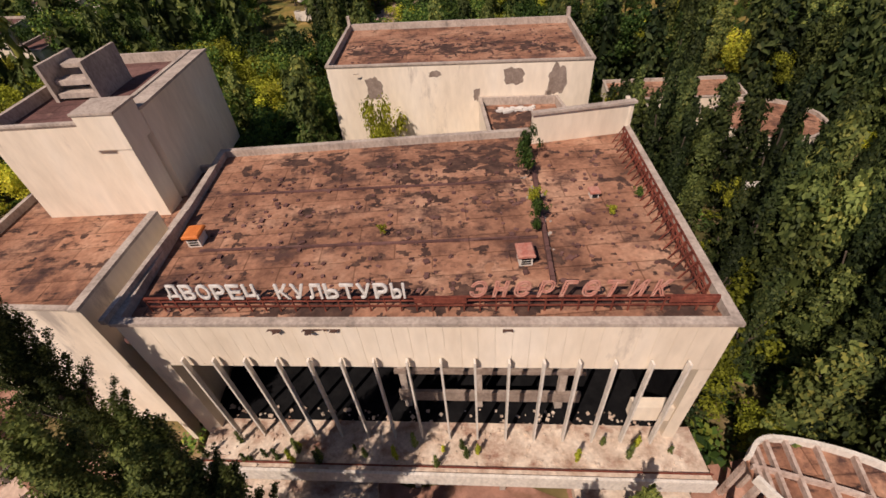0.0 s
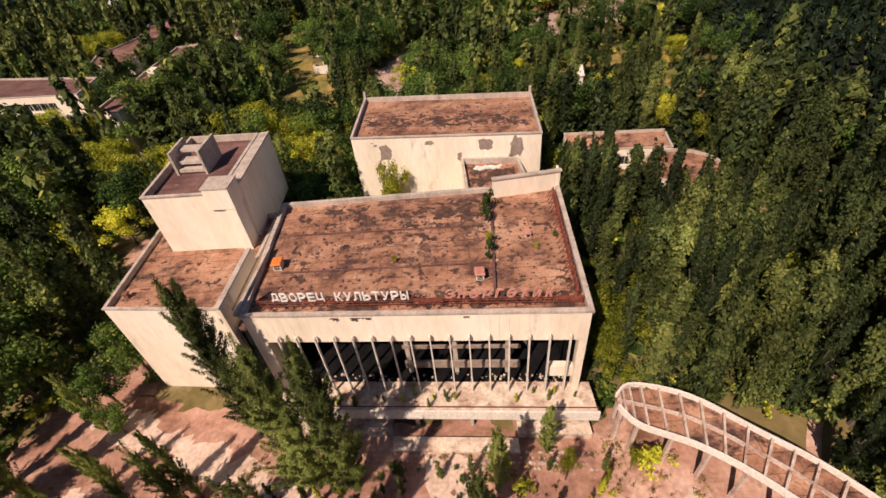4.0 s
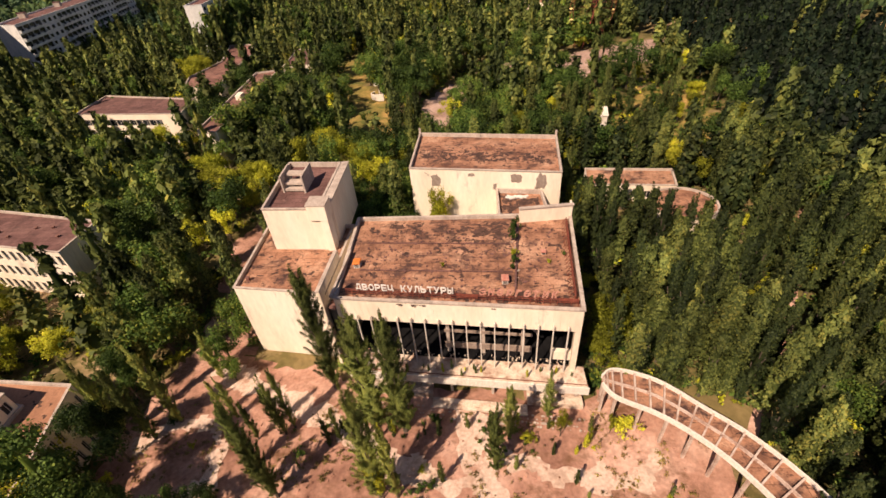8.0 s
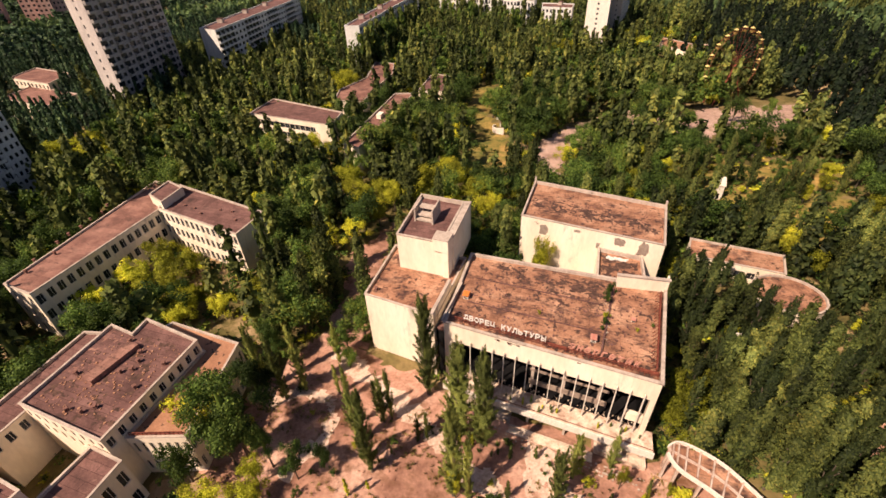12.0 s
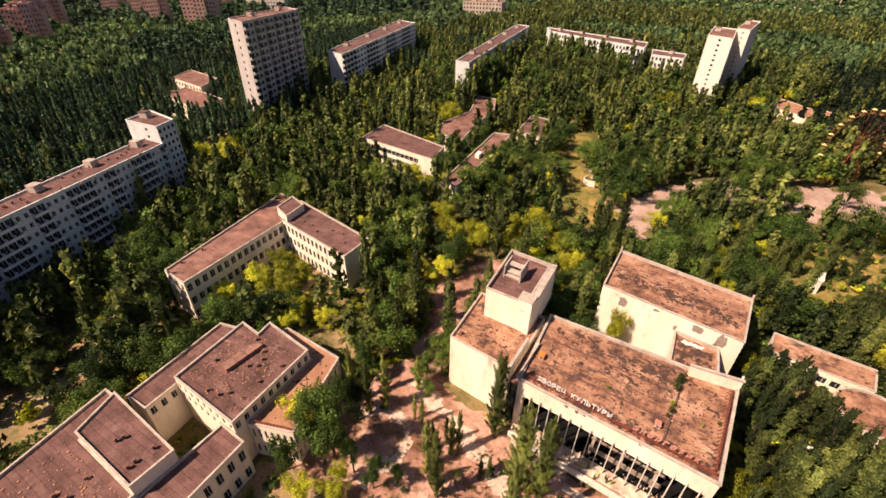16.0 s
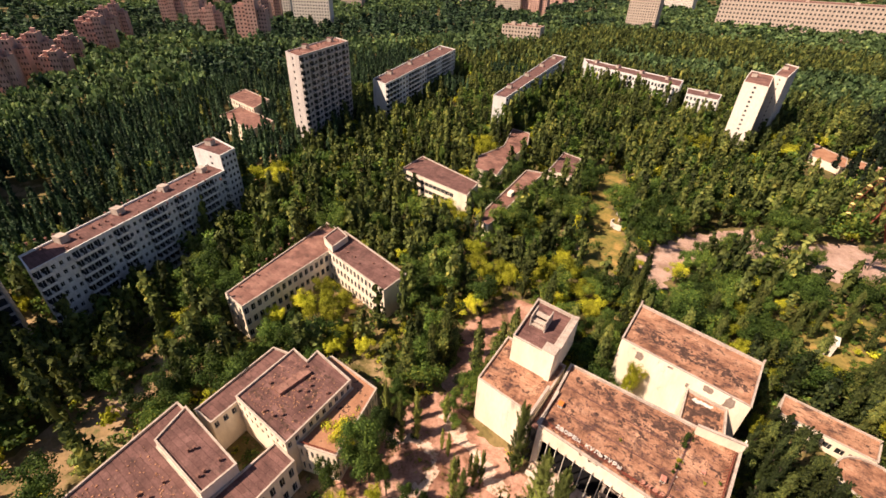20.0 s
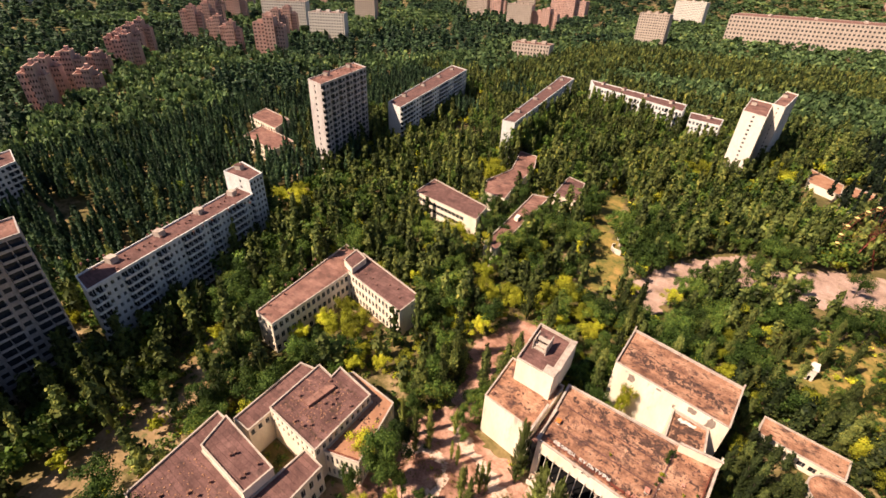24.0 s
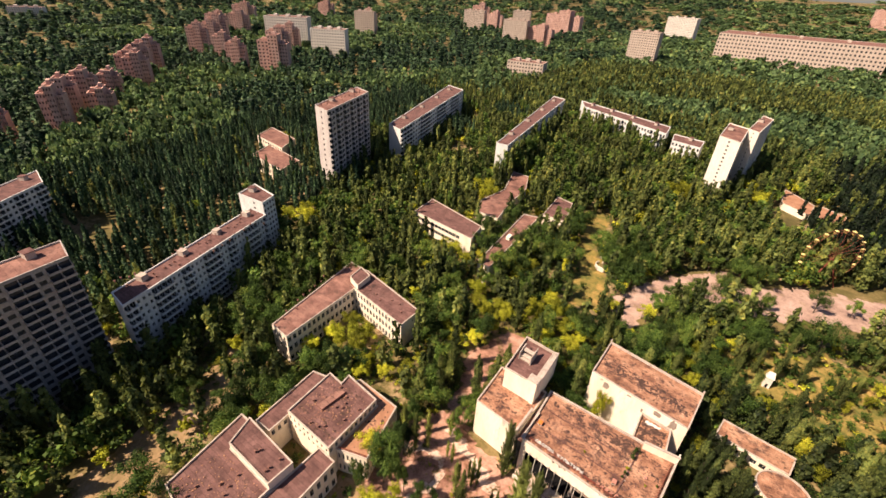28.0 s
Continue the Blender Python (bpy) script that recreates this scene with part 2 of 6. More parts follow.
def gz(x, y):
    """Height of the ground: it rises gently to the north, and to low wooded hills far off."""
    return -4.6 + 0.045 * clamp(y, -60, 160) + 0.07 * max(0.0, math.hypot(x, y) - 2100)


def mesh_ob(name, verts, faces, mats, parent=None, idx=None, label="", smooth=False):
    me = bpy.data.meshes.new(name)
    me.from_pydata([tuple(v) for v in verts], [], faces)
    for m in (mats if isinstance(mats, (list, tuple)) else [mats]):
        me.materials.append(m)
    if idx is not None:
        me.polygons.foreach_set("material_index", idx)
    if smooth:
        me.polygons.foreach_set("use_smooth", [True] * len(me.polygons))
    ob = new(name, me)
    if parent is not None:
        ob.parent = parent
    if label:
        ob["label"] = label
    return ob


def thing(name, label, category, at=(0, 0, 0), group="", kind=""):
    ob = new(name)
    ob.location = at
    ob.empty_display_size = 0.5
    return tagged(ob, label, category, group, kind)


class Shape:
    """Collects boxes, prisms and bars into one mesh."""

    def __init__(self):
        self.v, self.f = [], []

    def add(self, verts, faces):
        b = len(self.v)
        self.v += [tuple(q) for q in verts]
        self.f += [tuple(b + i for i in f) for f in faces]
        return self

    def prism(self, poly, z0, z1, bottom=True):
        n = len(poly)
        z0s = z0 if isinstance(z0, (list, tuple)) else [z0] * n
        faces = [tuple(range(n, 2 * n))] + [(i, (i + 1) % n, n + (i + 1) % n, n + i) for i in range(n)]
        if bottom:
            faces.append(tuple(reversed(range(n))))
        return self.add([(x, y, z) for (x, y), z in zip(poly, z0s)] + [(x, y, z1) for x, y in poly], faces)

    def box(self, cx, cy, cz, sx, sy, sz, turn=0.0, bevel=0.0):
        c, s = math.cos(turn), math.sin(turn)
        hx, hy = sx / 2, sy / 2
        p = [(cx + c * a - s * b, cy + s * a + c * b) for a, b in ((-hx, -hy), (hx, -hy), (hx, hy), (-hx, hy))]
        if not bevel:
            return self.prism(p, cz - sz / 2, cz + sz / 2)
        q = [(cx + c * a - s * b, cy + s * a + c * b) for a, b in ((-hx + bevel, -hy + bevel), (hx - bevel, -hy + bevel), (hx - bevel, hy - bevel), (-hx + bevel, hy - bevel))]
        z0, z1 = cz - sz / 2, cz + sz / 2
        v = [(x, y, z0) for x, y in p] + [(x, y, z1 - bevel) for x, y in p] + [(x, y, z1) for x, y in q]
        f = [(3, 2, 1, 0), (8, 9, 10, 11)]
        for k in (0, 4):
            f += [(k + i, k + (i + 1) % 4, k + 4 + (i + 1) % 4, k + 4 + i) for i in range(4)]
        return self.add(v, f)

    def ring(self, outer, inner, z0, z1, drop=0.0):
        """One closed kerb between two loops; drop lengthens its inner side downwards."""
        n = len(outer)
        v = [(*p, z0) for p in outer] + [(*p, z1) for p in outer] + [(*p, z1) for p in inner] + [(*p, z0 - drop) for p in inner]
        f = []
        for i in range(n):
            j = (i + 1) % n
            f += [(i, j, n + j, n + i), (n + i, n + j, 2 * n + j, 2 * n + i), (2 * n + i, 2 * n + j, 3 * n + j, 3 * n + i), (3 * n + i, 3 * n + j, j, i)]
        return self.add(v, f)

    def wall(self, p0, p1, z0, z1, thick, out=0.0):
        """A wall along p0 to p1; out shifts its outer face."""
        d = Vector((p1[0] - p0[0], p1[1] - p0[1]))
        d.normalize()
        o = Vector((d.y, -d.x))
        a, b = Vector(p0) + o * out, Vector(p1) + o * out
        c, e = b - o * thick, a - o * thick
        return self.prism([tuple(a), tuple(b), tuple(c), tuple(e)], z0, z1)

    def bar(self, a, b, r):
        a, b = Vector(a), Vector(b)
        d = (b - a).normalized()
        u = d.cross(Vector((0, 0, 1)) if abs(d.z) < 0.9 else Vector((1, 0, 0))).normalized()
        w = d.cross(u)
        k = [u * r + w * r, -u * r + w * r, -u * r - w * r, u * r - w * r]
        return self.add([a + q for q in k] + [b + q for q in k], [(3, 2, 1, 0), (4, 5, 6, 7)] + [(i, (i + 1) % 4, 4 + (i + 1) % 4, 4 + i) for i in range(4)])

    def weld(self):
        """Joins corners that coincide, so that one wall is one surface."""
        at, ids = {}, []
        for v in self.v:
            ids.append(at.setdefault(tuple(round(c, 3) for c in v), len(at)))
        self.v = list(at)
        self.f = [f for f in (tuple(dict.fromkeys(ids[i] for i in q)) for q in self.f) if len(f) > 2]
        return self

    def done(self, name, mat, parent=None, label=""):
        return mesh_ob(name, self.v, self.f, mat, parent, None, label)


def inset(poly, d):
    """A counter-clockwise polygon moved inwards by d."""
    n, out = len(poly), []
    for i in range(n):
        a, b, c = Vector(poly[i - 1]), Vector(poly[i]), Vector(poly[(i + 1) % n])
        u, w = (b - a).normalized(), (c - b).normalized()
        nu, nw = Vector((-u.y, u.x)), Vector((-w.y, w.x))
        k = nu + nw
        k = k / max(0.2, k.dot(nu))
        out.append(tuple(b + k * d))
    return out


PANES = {}


def window(w, h, parent, at, turn, frame_mat=PALE):
    """A window of its own: a dark pane behind a thin frame with one mullion. Alike windows share their mesh."""
    key = (round(w, 1), round(h, 1), frame_mat.name)
    if key not in PANES:
        W, H, t = key[0] / 2, key[1] / 2, 0.07
        s = Shape()
        for cx, cz, sx, sz in ((-W + t / 2, 0, t, 2 * H), (W - t / 2, 0, t, 2 * H), (0, H - t / 2, 2 * W, t), (0, -H + t / 2, 2 * W, t), (W * 0.2, 0, t, 2 * H)):
            s.box(cx, -0.04, cz, sx, 0.05, sz)
        made = []
        for nm, v, f, m in (("window", [(-W, 0, -H), (W, 0, -H), (W, 0, H), (-W, 0, H)], [(0, 1, 2, 3)], GLASS), ("window_frame", s.v, s.f, frame_mat)):
            me = bpy.data.meshes.new(nm)
            me.from_pydata(v, [], f)
            me.materials.append(m)
            made.append(me)
        PANES[key] = made
    ob = new("window", PANES[key][0])
    ob.parent = parent
    ob.matrix_basis = Matrix.Translation(at) @ Matrix.Rotation(turn, 4, "Z")
    new("window_frame", PANES[key][1]).parent = ob
    return ob


def facade(s, p0, p1, z0, z1, cols, rows, fw, fh, parent, deep=0.22, skip=None, frame_mat=PALE, glaze=True):
    """One outer wall face with real window openings, added to the shape s; each opening gets a window set back in it."""
    a, b = Vector((*p0, 0)), Vector((*p1, 0))
    d = (b - a) / cols
    u = d.normalized()
    o = Vector((u.y, -u.x, 0))
    turn = math.atan2(u.y, u.x)
    ch, cw = (z1 - z0) / rows, d.length
    for r in range(rows):
        for c in range(cols):
            q = a + d * c
            lo, hi = z0 + r * ch, z0 + (r + 1) * ch
            if skip and skip(c, r):
                s.add([(q.x, q.y, lo), (q.x + d.x, q.y + d.y, lo), (q.x + d.x, q.y + d.y, hi), (q.x, q.y, hi)], [(0, 1, 2, 3)])
                continue
            w, h = cw * (fw(c) if callable(fw) else fw), ch * (fh(c) if callable(fh) else fh)
            x0, x1, y0, y1 = (cw - w) / 2, (cw + w) / 2, lo + (ch - h) * 0.55, lo + (ch - h) * 0.55 + h
            P = lambda x, z, k=0.0: (q.x + u.x * x - o.x * k, q.y + u.y * x - o.y * k, z)
            v = [P(0, lo), P(cw, lo), P(cw, hi), P(0, hi), P(x0, y0), P(x1, y0), P(x1, y1), P(x0, y1)]
            v += [P(x0, y0, deep), P(x1, y0, deep), P(x1, y1, deep), P(x0, y1, deep)]
            s.add(v, [(0, 1, 5, 4), (1, 2, 6, 5), (2, 3, 7, 6), (3, 0, 4, 7), (4, 5, 9, 8), (5, 6, 10, 9), (6, 7, 11, 10), (7, 4, 8, 11)])
            if glaze is not True:
                glaze.add([P(x0, y0, deep), P(x1, y0, deep), P(x1, y1, deep), P(x0, y1, deep)], [(0, 1, 2, 3)])
            else:
                window(w, h, parent, P(cw / 2, (y0 + y1) / 2, deep), turn, frame_mat)


FOOT = []


def block(name, label, poly, roof, walls=None, wall_mat=PLASTER, roof_mat=FELT, rim=0.5, rim_mat=CONCRETE, base=None, category="building", top=None, group="", rim_w=0.35, glaze=True):
    """A building: outer walls (faces with windows where walls says so), a roof sheet inside a parapet with a coping."""
    cx, cy = sum(p[0] for p in poly) / len(poly), sum(p[1] for p in poly) / len(poly)
    g = min(gz(*p) for p in poly) - 0.3 if base is None else base
    FOOT.append((min(p[0] for p in poly), min(p[1] for p in poly), max(p[0] for p in poly), max(p[1] for p in poly), list(poly)))
    e = top or thing(name, label, category, (0, 0, 0), group)
    s = Shape()
    n = len(poly)
    for i in range(n):
        p0, p1 = poly[i], poly[(i + 1) % n]
        spec = (walls or {}).get(i)
        if spec:
            z0, z1 = spec.get("z0", g), spec.get("z1", roof - 0.4)
            if z0 > g:
                s.add([(*p0, g), (*p1, g), (*p1, z0), (*p0, z0)], [(0, 1, 2, 3)])
            if z1 < roof:
                s.add([(*p0, z1), (*p1, z1), (*p1, roof), (*p0, roof)], [(0, 1, 2, 3)])
            facade(s, p0, p1, z0, z1, spec["cols"], spec["rows"], spec.get("fw", 0.5), spec.get("fh", 0.5), e, spec.get("deep", 0.22), spec.get("skip"), spec.get("frame", PALE), glaze)
        else:
            s.add([(*p0, g), (*p1, g), (*p1, roof), (*p0, roof)], [(0, 1, 2, 3)])
    s.weld().done("wall", wall_mat, e)
    if glaze is not True:
        tagged(glaze.done("window_panes", GLASS, e), "", "", "", "stuff")
    inner = inset(poly, rim_w)
    Shape().prism(inner, roof - rim - 0.3, roof - rim).done("roof", roof_mat, e)
    ring = Shape()
    outer = inset(poly, -0.12)
    ring.ring(outer, inner, roof - 0.002, roof + 0.18, rim + 0.1)
    ring.done("parapet", rim_mat, e)
    return e


# ---- ground ----
def patch(name, poly, mat, label, lift, step=2.0, wob=1.5, kind="structure", category="ground"):
    """A sheet of paving or bare soil lying on the ground, with a ragged edge."""
    xs, ys = [p[0] for p in poly], [p[1] for p in poly]

    def inside(x, y):
        k = False
        for (x0, y0), (x1, y1) in zip(poly, poly[1:] + poly[:1]):
            if (y0 > y) != (y1 > y) and x < (x1 - x0) * (y - y0) / (y1 - y0) + x0:
                k = not k
        return k
    v, f, at = [], [], {}
    nx, ny = int((max(xs) - min(xs)) / step) + 2, int((max(ys) - min(ys)) / step) + 2

    def vert(i, j):
        if (i, j) not in at:
            x, y = min(xs) + i * step, min(ys) + j * step
            x += wob * noise.noise((x * 0.3, y * 0.3, 1.0))
            y += wob * noise.noise((x * 0.3, y * 0.3, 9.0))
            at[i, j] = len(v)
            v.append((x, y, gz(x, y) + lift))
        return at[i, j]
    for i in range(nx):
        for j in range(ny):
            x, y = min(xs) + (i + 0.5) * step, min(ys) + (j + 0.5) * step
            if inside(x + wob * 1.3 * noise.noise((x * 0.2, y * 0.2, 3.0)), y + wob * 1.3 * noise.noise((x * 0.2, y * 0.2, 5.0))):
                f.append((vert(i, j), vert(i + 1, j), vert(i + 1, j + 1), vert(i, j + 1)))
    return tagged(mesh_ob(name, v, f, mat), label, category, "", kind)


gx = [-4700, -4000, -3400, -2900, -2500, -2100, -1800, -1500, -1200, -900, -600] + list(range(-500, 301, 20)) + [400, 600, 1000, 1500, 2000, 2600, 3300, 4200]
gy = [-3000, -1200, -500, -250] + list(range(-140, 501, 20)) + [600, 800, 1200, 1600, 2000, 2400, 2800, 3300, 3900, 4600]
gv = [(x, y, gz(x, y)) for x in gx for y in gy]
gf = [(i * len(gy) + j, (i + 1) * len(gy) + j, (i + 1) * len(gy) + j + 1, i * len(gy) + j + 1) for i in range(len(gx) - 1) for j in range(len(gy) - 1)]
tagged(mesh_ob("ground", gv, gf, EARTH), "dark forest floor of soil, moss and dry grass", "ground", "", "structure")
PLAZA = [(-34, 10), (-24, 4), (-8, 1), (0, -1.2), (41, -4.6), (46, -1.5), (52, -4), (60, -12), (66, -26), (64, -48), (30, -62), (-10, -62), (-30, -52), (-40, -36), (-44, -16), (-40, 0)]
patch("pavement", PLAZA, PAVING, "cracked rose-coloured square with dry stains", 0.05, 1.6)

TERRACE = surface("crumbling pale terrace render", [(0.38, 0.26, 0.185), (0.63, 0.51, 0.40), (0.78, 0.68, 0.56)], 0.6, 0.92, 0.4, 3.0, 1.0, (0.26, 0.13, 0.085), 0.35, 0.52, 0.0, None, 0.0, 0.8, 0.15)

# Bare wall patches; also the gallery bands, where it stands for shade.
BARE_AND_SHADED = surface("bare grey-brown render", [(0.20, 0.15, 0.12), (0.36, 0.29, 0.24)], 1.2, 0.95, 0.5, 6.0)
TAR = surface("black-brown tar and moss", [(0.035, 0.022, 0.018), (0.08, 0.045, 0.035), (0.15, 0.085, 0.06)], 0.9, 0.95, 0.5, 3.0)


# ---- the palace of culture ----
A, B, C, D = (-1.3, 1.4), (39.9, -2.2), (42.3, 25.2), (-2.2, 26.0)
ROOF = 15.0
FOOT.append((-2, -8, 43, 27, [(-2, -6), (42, -9), (43, 26), (-2, 27)]))
palace = thing("palace_of_culture", "abandoned cream concrete palace of culture with a stained flat roof", "building")


def along(p, q, k):
    return (p[0] + (q[0] - p[0]) * k, p[1] + (q[1] - p[1]) * k)


def front(x, off=0.0):
    """A plan point on the front line of the palace at x, off metres before it."""
    y = A[1] + (B[1] - A[1]) * (x - A[0]) / (B[0] - A[0])
    return (x, y - off)


s = Shape()
s.wall(B, C, -4.9, ROOF, 0.4)
s.wall(C, D, -4.9, ROOF, 0.4)
s.wall(D, A, -4.9, ROOF, 0.4)
s.done("wall", PLASTER, palace)
s = Shape()
s.wall(A, B, 10.2, ROOF, 0.4, -0.05)
fascia = s.done("fascia", PLASTER, palace, "tall blank cream concrete fascia")
N_PANEL = 36
for k in range(N_PANEL):
    q0, q1 = along(A, B, (k + 0.006) / N_PANEL), along(A, B, (k + 0.994) / N_PANEL)
    Shape().prism([q0, q1, (q1[0], q1[1] + 0.05), (q0[0], q0[1] + 0.05)], 10.15 + RNG.uniform(-0.01, 0.01), ROOF).done("panel", PLASTER, fascia)
inner = inset([A, B, C, D], 0.45)
Shape().prism(inner, ROOF - 0.9, ROOF - 0.45).done("roof", FELT, palace, "rust-brown patched roofing felt with dark stains")
s = Shape()
outer = inset([A, B, C, D], -0.18)
s.ring(outer, inner, ROOF + 0.003, ROOF + 0.3, 0.5)
s.done("parapet", CONCRETE, palace)
# sheltered front: hall set back behind the fins, its shade put into near-black surfaces
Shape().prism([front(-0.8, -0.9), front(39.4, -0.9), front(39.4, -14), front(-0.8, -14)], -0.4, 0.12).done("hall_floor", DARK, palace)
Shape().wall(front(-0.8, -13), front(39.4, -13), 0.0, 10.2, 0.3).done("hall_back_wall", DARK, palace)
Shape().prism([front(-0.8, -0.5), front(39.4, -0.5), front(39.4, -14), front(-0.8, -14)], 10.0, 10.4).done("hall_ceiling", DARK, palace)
# Added near-black lining hides the sunlit side wall, as if in shade.
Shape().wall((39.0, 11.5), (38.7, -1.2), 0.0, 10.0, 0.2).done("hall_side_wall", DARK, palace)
# Bands use the darker render colour to put the hall's shade into them.
for k, (x0, x1, z0, z1, d) in enumerate(((17, 32.6, 1.6, 3.0, 2.2), (17, 32.6, 5.8, 6.3, 2.2))):
    s = Shape()
    s.wall(front(x0, -d), front(x1, -d), z0, z1, 0.3)
    s.done("gallery_band", BARE_AND_SHADED, palace)
for x in (17.6, 24.0, 31.0):
    Shape().box(x, front(x, -2.65)[1], 5.1, 0.6, 0.5, 9.8).done("hall_column", CONCRETE, palace)
# the sweep of the stair inside
s = Shape()
for k in range(14):
    a0, a1 = k / 14 * 1.5, (k + 1) / 14 * 1.5
    p = lambda a, r: (26.5 + r * math.sin(a) * 1.0, front(27, -3.6)[1] + 1.2 * math.cos(a))
    z = 7.2 - 3.6 * (1 - math.cos(a0))
    s.prism([p(a0, 7.5), p(a1, 7.5), (p(a1, 7.5)[0], p(a1, 7.5)[1] + 0.3), (p(a0, 7.5)[0], p(a0, 7.5)[1] + 0.3)], z - 0.9, z)
s.done("stair_parapet", CONCRETE, palace)
# corner balcony box and pier
s = Shape()
s.prism([front(35.9, -0.1), front(38.9, -0.1), front(38.9, -1.0), front(35.9, -1.0)], 2.7, 4.7)
s.done("balcony", PLASTER, palace, "cream concrete balcony box behind the fins")
Shape().wall(front(38.95), front(39.85), -4.9, 10.2, 1.2).done("pier", PLASTER, palace)
Shape().wall(front(-1.2), front(0.4), -4.9, 10.2, 1.2).done("pier", PLASTER, palace)
FIN = Shape().prism([(-0.075, -0.2), (0.075, -0.2), (0.075, 0.22), (-0.075, 0.22)], 0.2, 11.6)
fin_me = None
for k in range(16):
    x = 2.25 + k * 2.37
    if fin_me is None:
        ob = FIN.done("fin", PALE, palace)
        fin_me = ob.data
    else:
        ob = new("fin", fin_me)
        ob.parent = palace
    ob.location = (*front(x, 0.45), 0)
# terrace before the hall
Shape().prism([front(-0.6, 3.6), front(41.5, 3.6), front(41.5, -0.9), front(-0.6, -0.9)], -0.45, 0.17).done("terrace", TERRACE, palace, "rubble-strewn pale terrace slab")
Shape().wall(front(-0.8, 3.6), front(41.7, 3.6), -1.5, 0.32, 0.25, 0.12).done("terrace_edge", PALE, palace)
Shape().wall(front(-0.7, 3.1), front(41.6, 3.1), 0.33, 0.42, 0.12, 0.0).done("terrace_rail", RUST, palace, "rust-red strip along the terrace edge")
# The undercroft's shade is put into this near-black wall.
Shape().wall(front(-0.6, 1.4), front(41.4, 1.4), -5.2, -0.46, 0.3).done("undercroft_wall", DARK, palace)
for x in (3.0, 10.5, 18.0, 25.5, 33.0, 40.0):
    Shape().box(x, front(x, 2.6)[1], -2.9, 0.5, 0.5, 4.8).done("undercroft_pier", CONCRETE, palace)
for x0, x1, z, off in ((0.0, 14.5, -3.7, 4.6), (31.5, 41.0, -3.6, 4.4)):
    Shape().prism([front(x0, off), front(x1, off), front(x1, 1.8), front(x0, 1.8)], -5.2, z).done("plinth", TERRACE, palace)
for k in range(3):
    Shape().prism([front(14.6, 5.4 + k * 0.6), front(31.4, 5.4 + k * 0.6), front(31.4, 4.8 + k * 0.6), front(14.6, 4.8 + k * 0.6)], -5.2, -4.15 - 0.16 * k).done("step", TERRACE, palace)

# raised walls on the roof
s = Shape()
s.wall((31.8, 23.2), (42.4, 24.2), ROOF - 0.5, 17.8, 0.5)
s.done("roof_wall", PLASTER, palace)
s = Shape()
s.wall((31.7, 23.1), (42.6, 24.1), 17.803, 18.05, 0.75, 0.12)
s.done("roof_wall_coping", CONCRETE, palace)
s = Shape()
s.wall((42.1, 24.1), (42.5, 26.0), ROOF - 3, 17.8, 0.4)
s.done("roof_wall_return", PLASTER, palace)
for k, y in enumerate((9.2, 17.5)):
    s = Shape()
    s.prism([(1.5, y), (29.5, y - 1.4), (29.5, y - 1.15), (1.5, y + 0.25)], ROOF - 0.452, ROOF - 0.30)
    s.done("roof_seam", FELT_DARK, palace)
s = Shape()
s.prism([(29.4, 2.5), (29.7, 2.5), (31.6, 22.4), (31.2, 22.4)], ROOF - 0.452, ROOF - 0.05)
s.done("roof_kerb", FELT_DARK, palace)


def roof_vent(x, y, z, w, d, h, lid, label, group="vents on the palace roof"):
    e = thing("roof_vent", label, "roof vent", (x, y, z), group)
    Shape().box(0, 0, h / 2, w, d, h).done("housing", PALE, e)
    Shape().box(0, 0, h + 0.14, w * 1.3, d * 1.3, 0.28, 0.0, 0.1).done("lid", lid, e)
    s = Shape()
    for k in range(3):
        s.box(0, -d / 2 - 0.03, h * (0.25 + 0.25 * k), w * 0.7, 0.06, h * 0.1)
    s.done("louvre", DARK, e)
    return e


roof_vent(0.9, 10.6, ROOF - 0.45, 1.1, 1.3, 1.0, ORANGE, "white roof vent with a bright orange lid")
roof_vent(28.0, 5.4, ROOF - 0.45, 1.0, 1.2, 0.9, REDSIGN, "white roof vent with a faded red lid")
roof_vent(35.4, 13.0, ROOF - 0.45, 0.7, 0.7, 0.5, REDSIGN, "low white roof vent with a faded red cap")


# steel frame of the roof sign
def sign_frame(p0, p1, name, label):
    e = thing(name, label, "sign frame")
    L = math.dist(p0, p1)
    n = int(L / 1.05)
    for k in range(n + 1):
        x, y = along(p0, p1, k / n)
        s = Shape()
        s.bar((x, y, ROOF - 0.45), (x, y, ROOF + 1.0), 0.045)
        s.bar((x, y, ROOF + 0.9), (x, y + 0.9, ROOF - 0.45), 0.035)
        s.done("post", RUST, e)
    for z, w in ((0.95, 0.06), (0.6, 0.04), (0.1, 0.05)):
        Shape().bar((*p0, ROOF + z), (*p1, ROOF + z), w).done("rail", RUST, e)
    return e


sign_frame(front(0.6, -1.6), front(39.2, -1.6), "sign_frame", "rusted steel lattice carrying the roof letters")
side = thing("side_sign_frame", "long rusted steel lattice along the roof edge", "sign frame")
p0, p1 = (38.9, 0.3), (40.9, 22.2)
for k in range(22):
    x, y = along(p0, p1, k / 21)
    s = Shape()
    s.bar((x, y, ROOF - 0.45), (x, y, ROOF + 1.3), 0.05)
    s.bar((x, y, ROOF + 1.2), (x - 0.9, y, ROOF - 0.45), 0.04)
    s.bar((x, y, ROOF), (*along(p0, p1, min(1, (k + 1) / 21)), ROOF + 1.2), 0.035)
    s.done("post", RUST, side)
for z in (0.15, 0.7, 1.25):
    Shape().bar((*p0, ROOF + z), (*p1, ROOF + z), 0.06).done("rail", RUST, side)
Shape().wall(front(19.8, -1.45), front(23.3, -1.45), ROOF + 0.45, ROOF + 0.95, 0.08).done("sign_board", RUST, side)
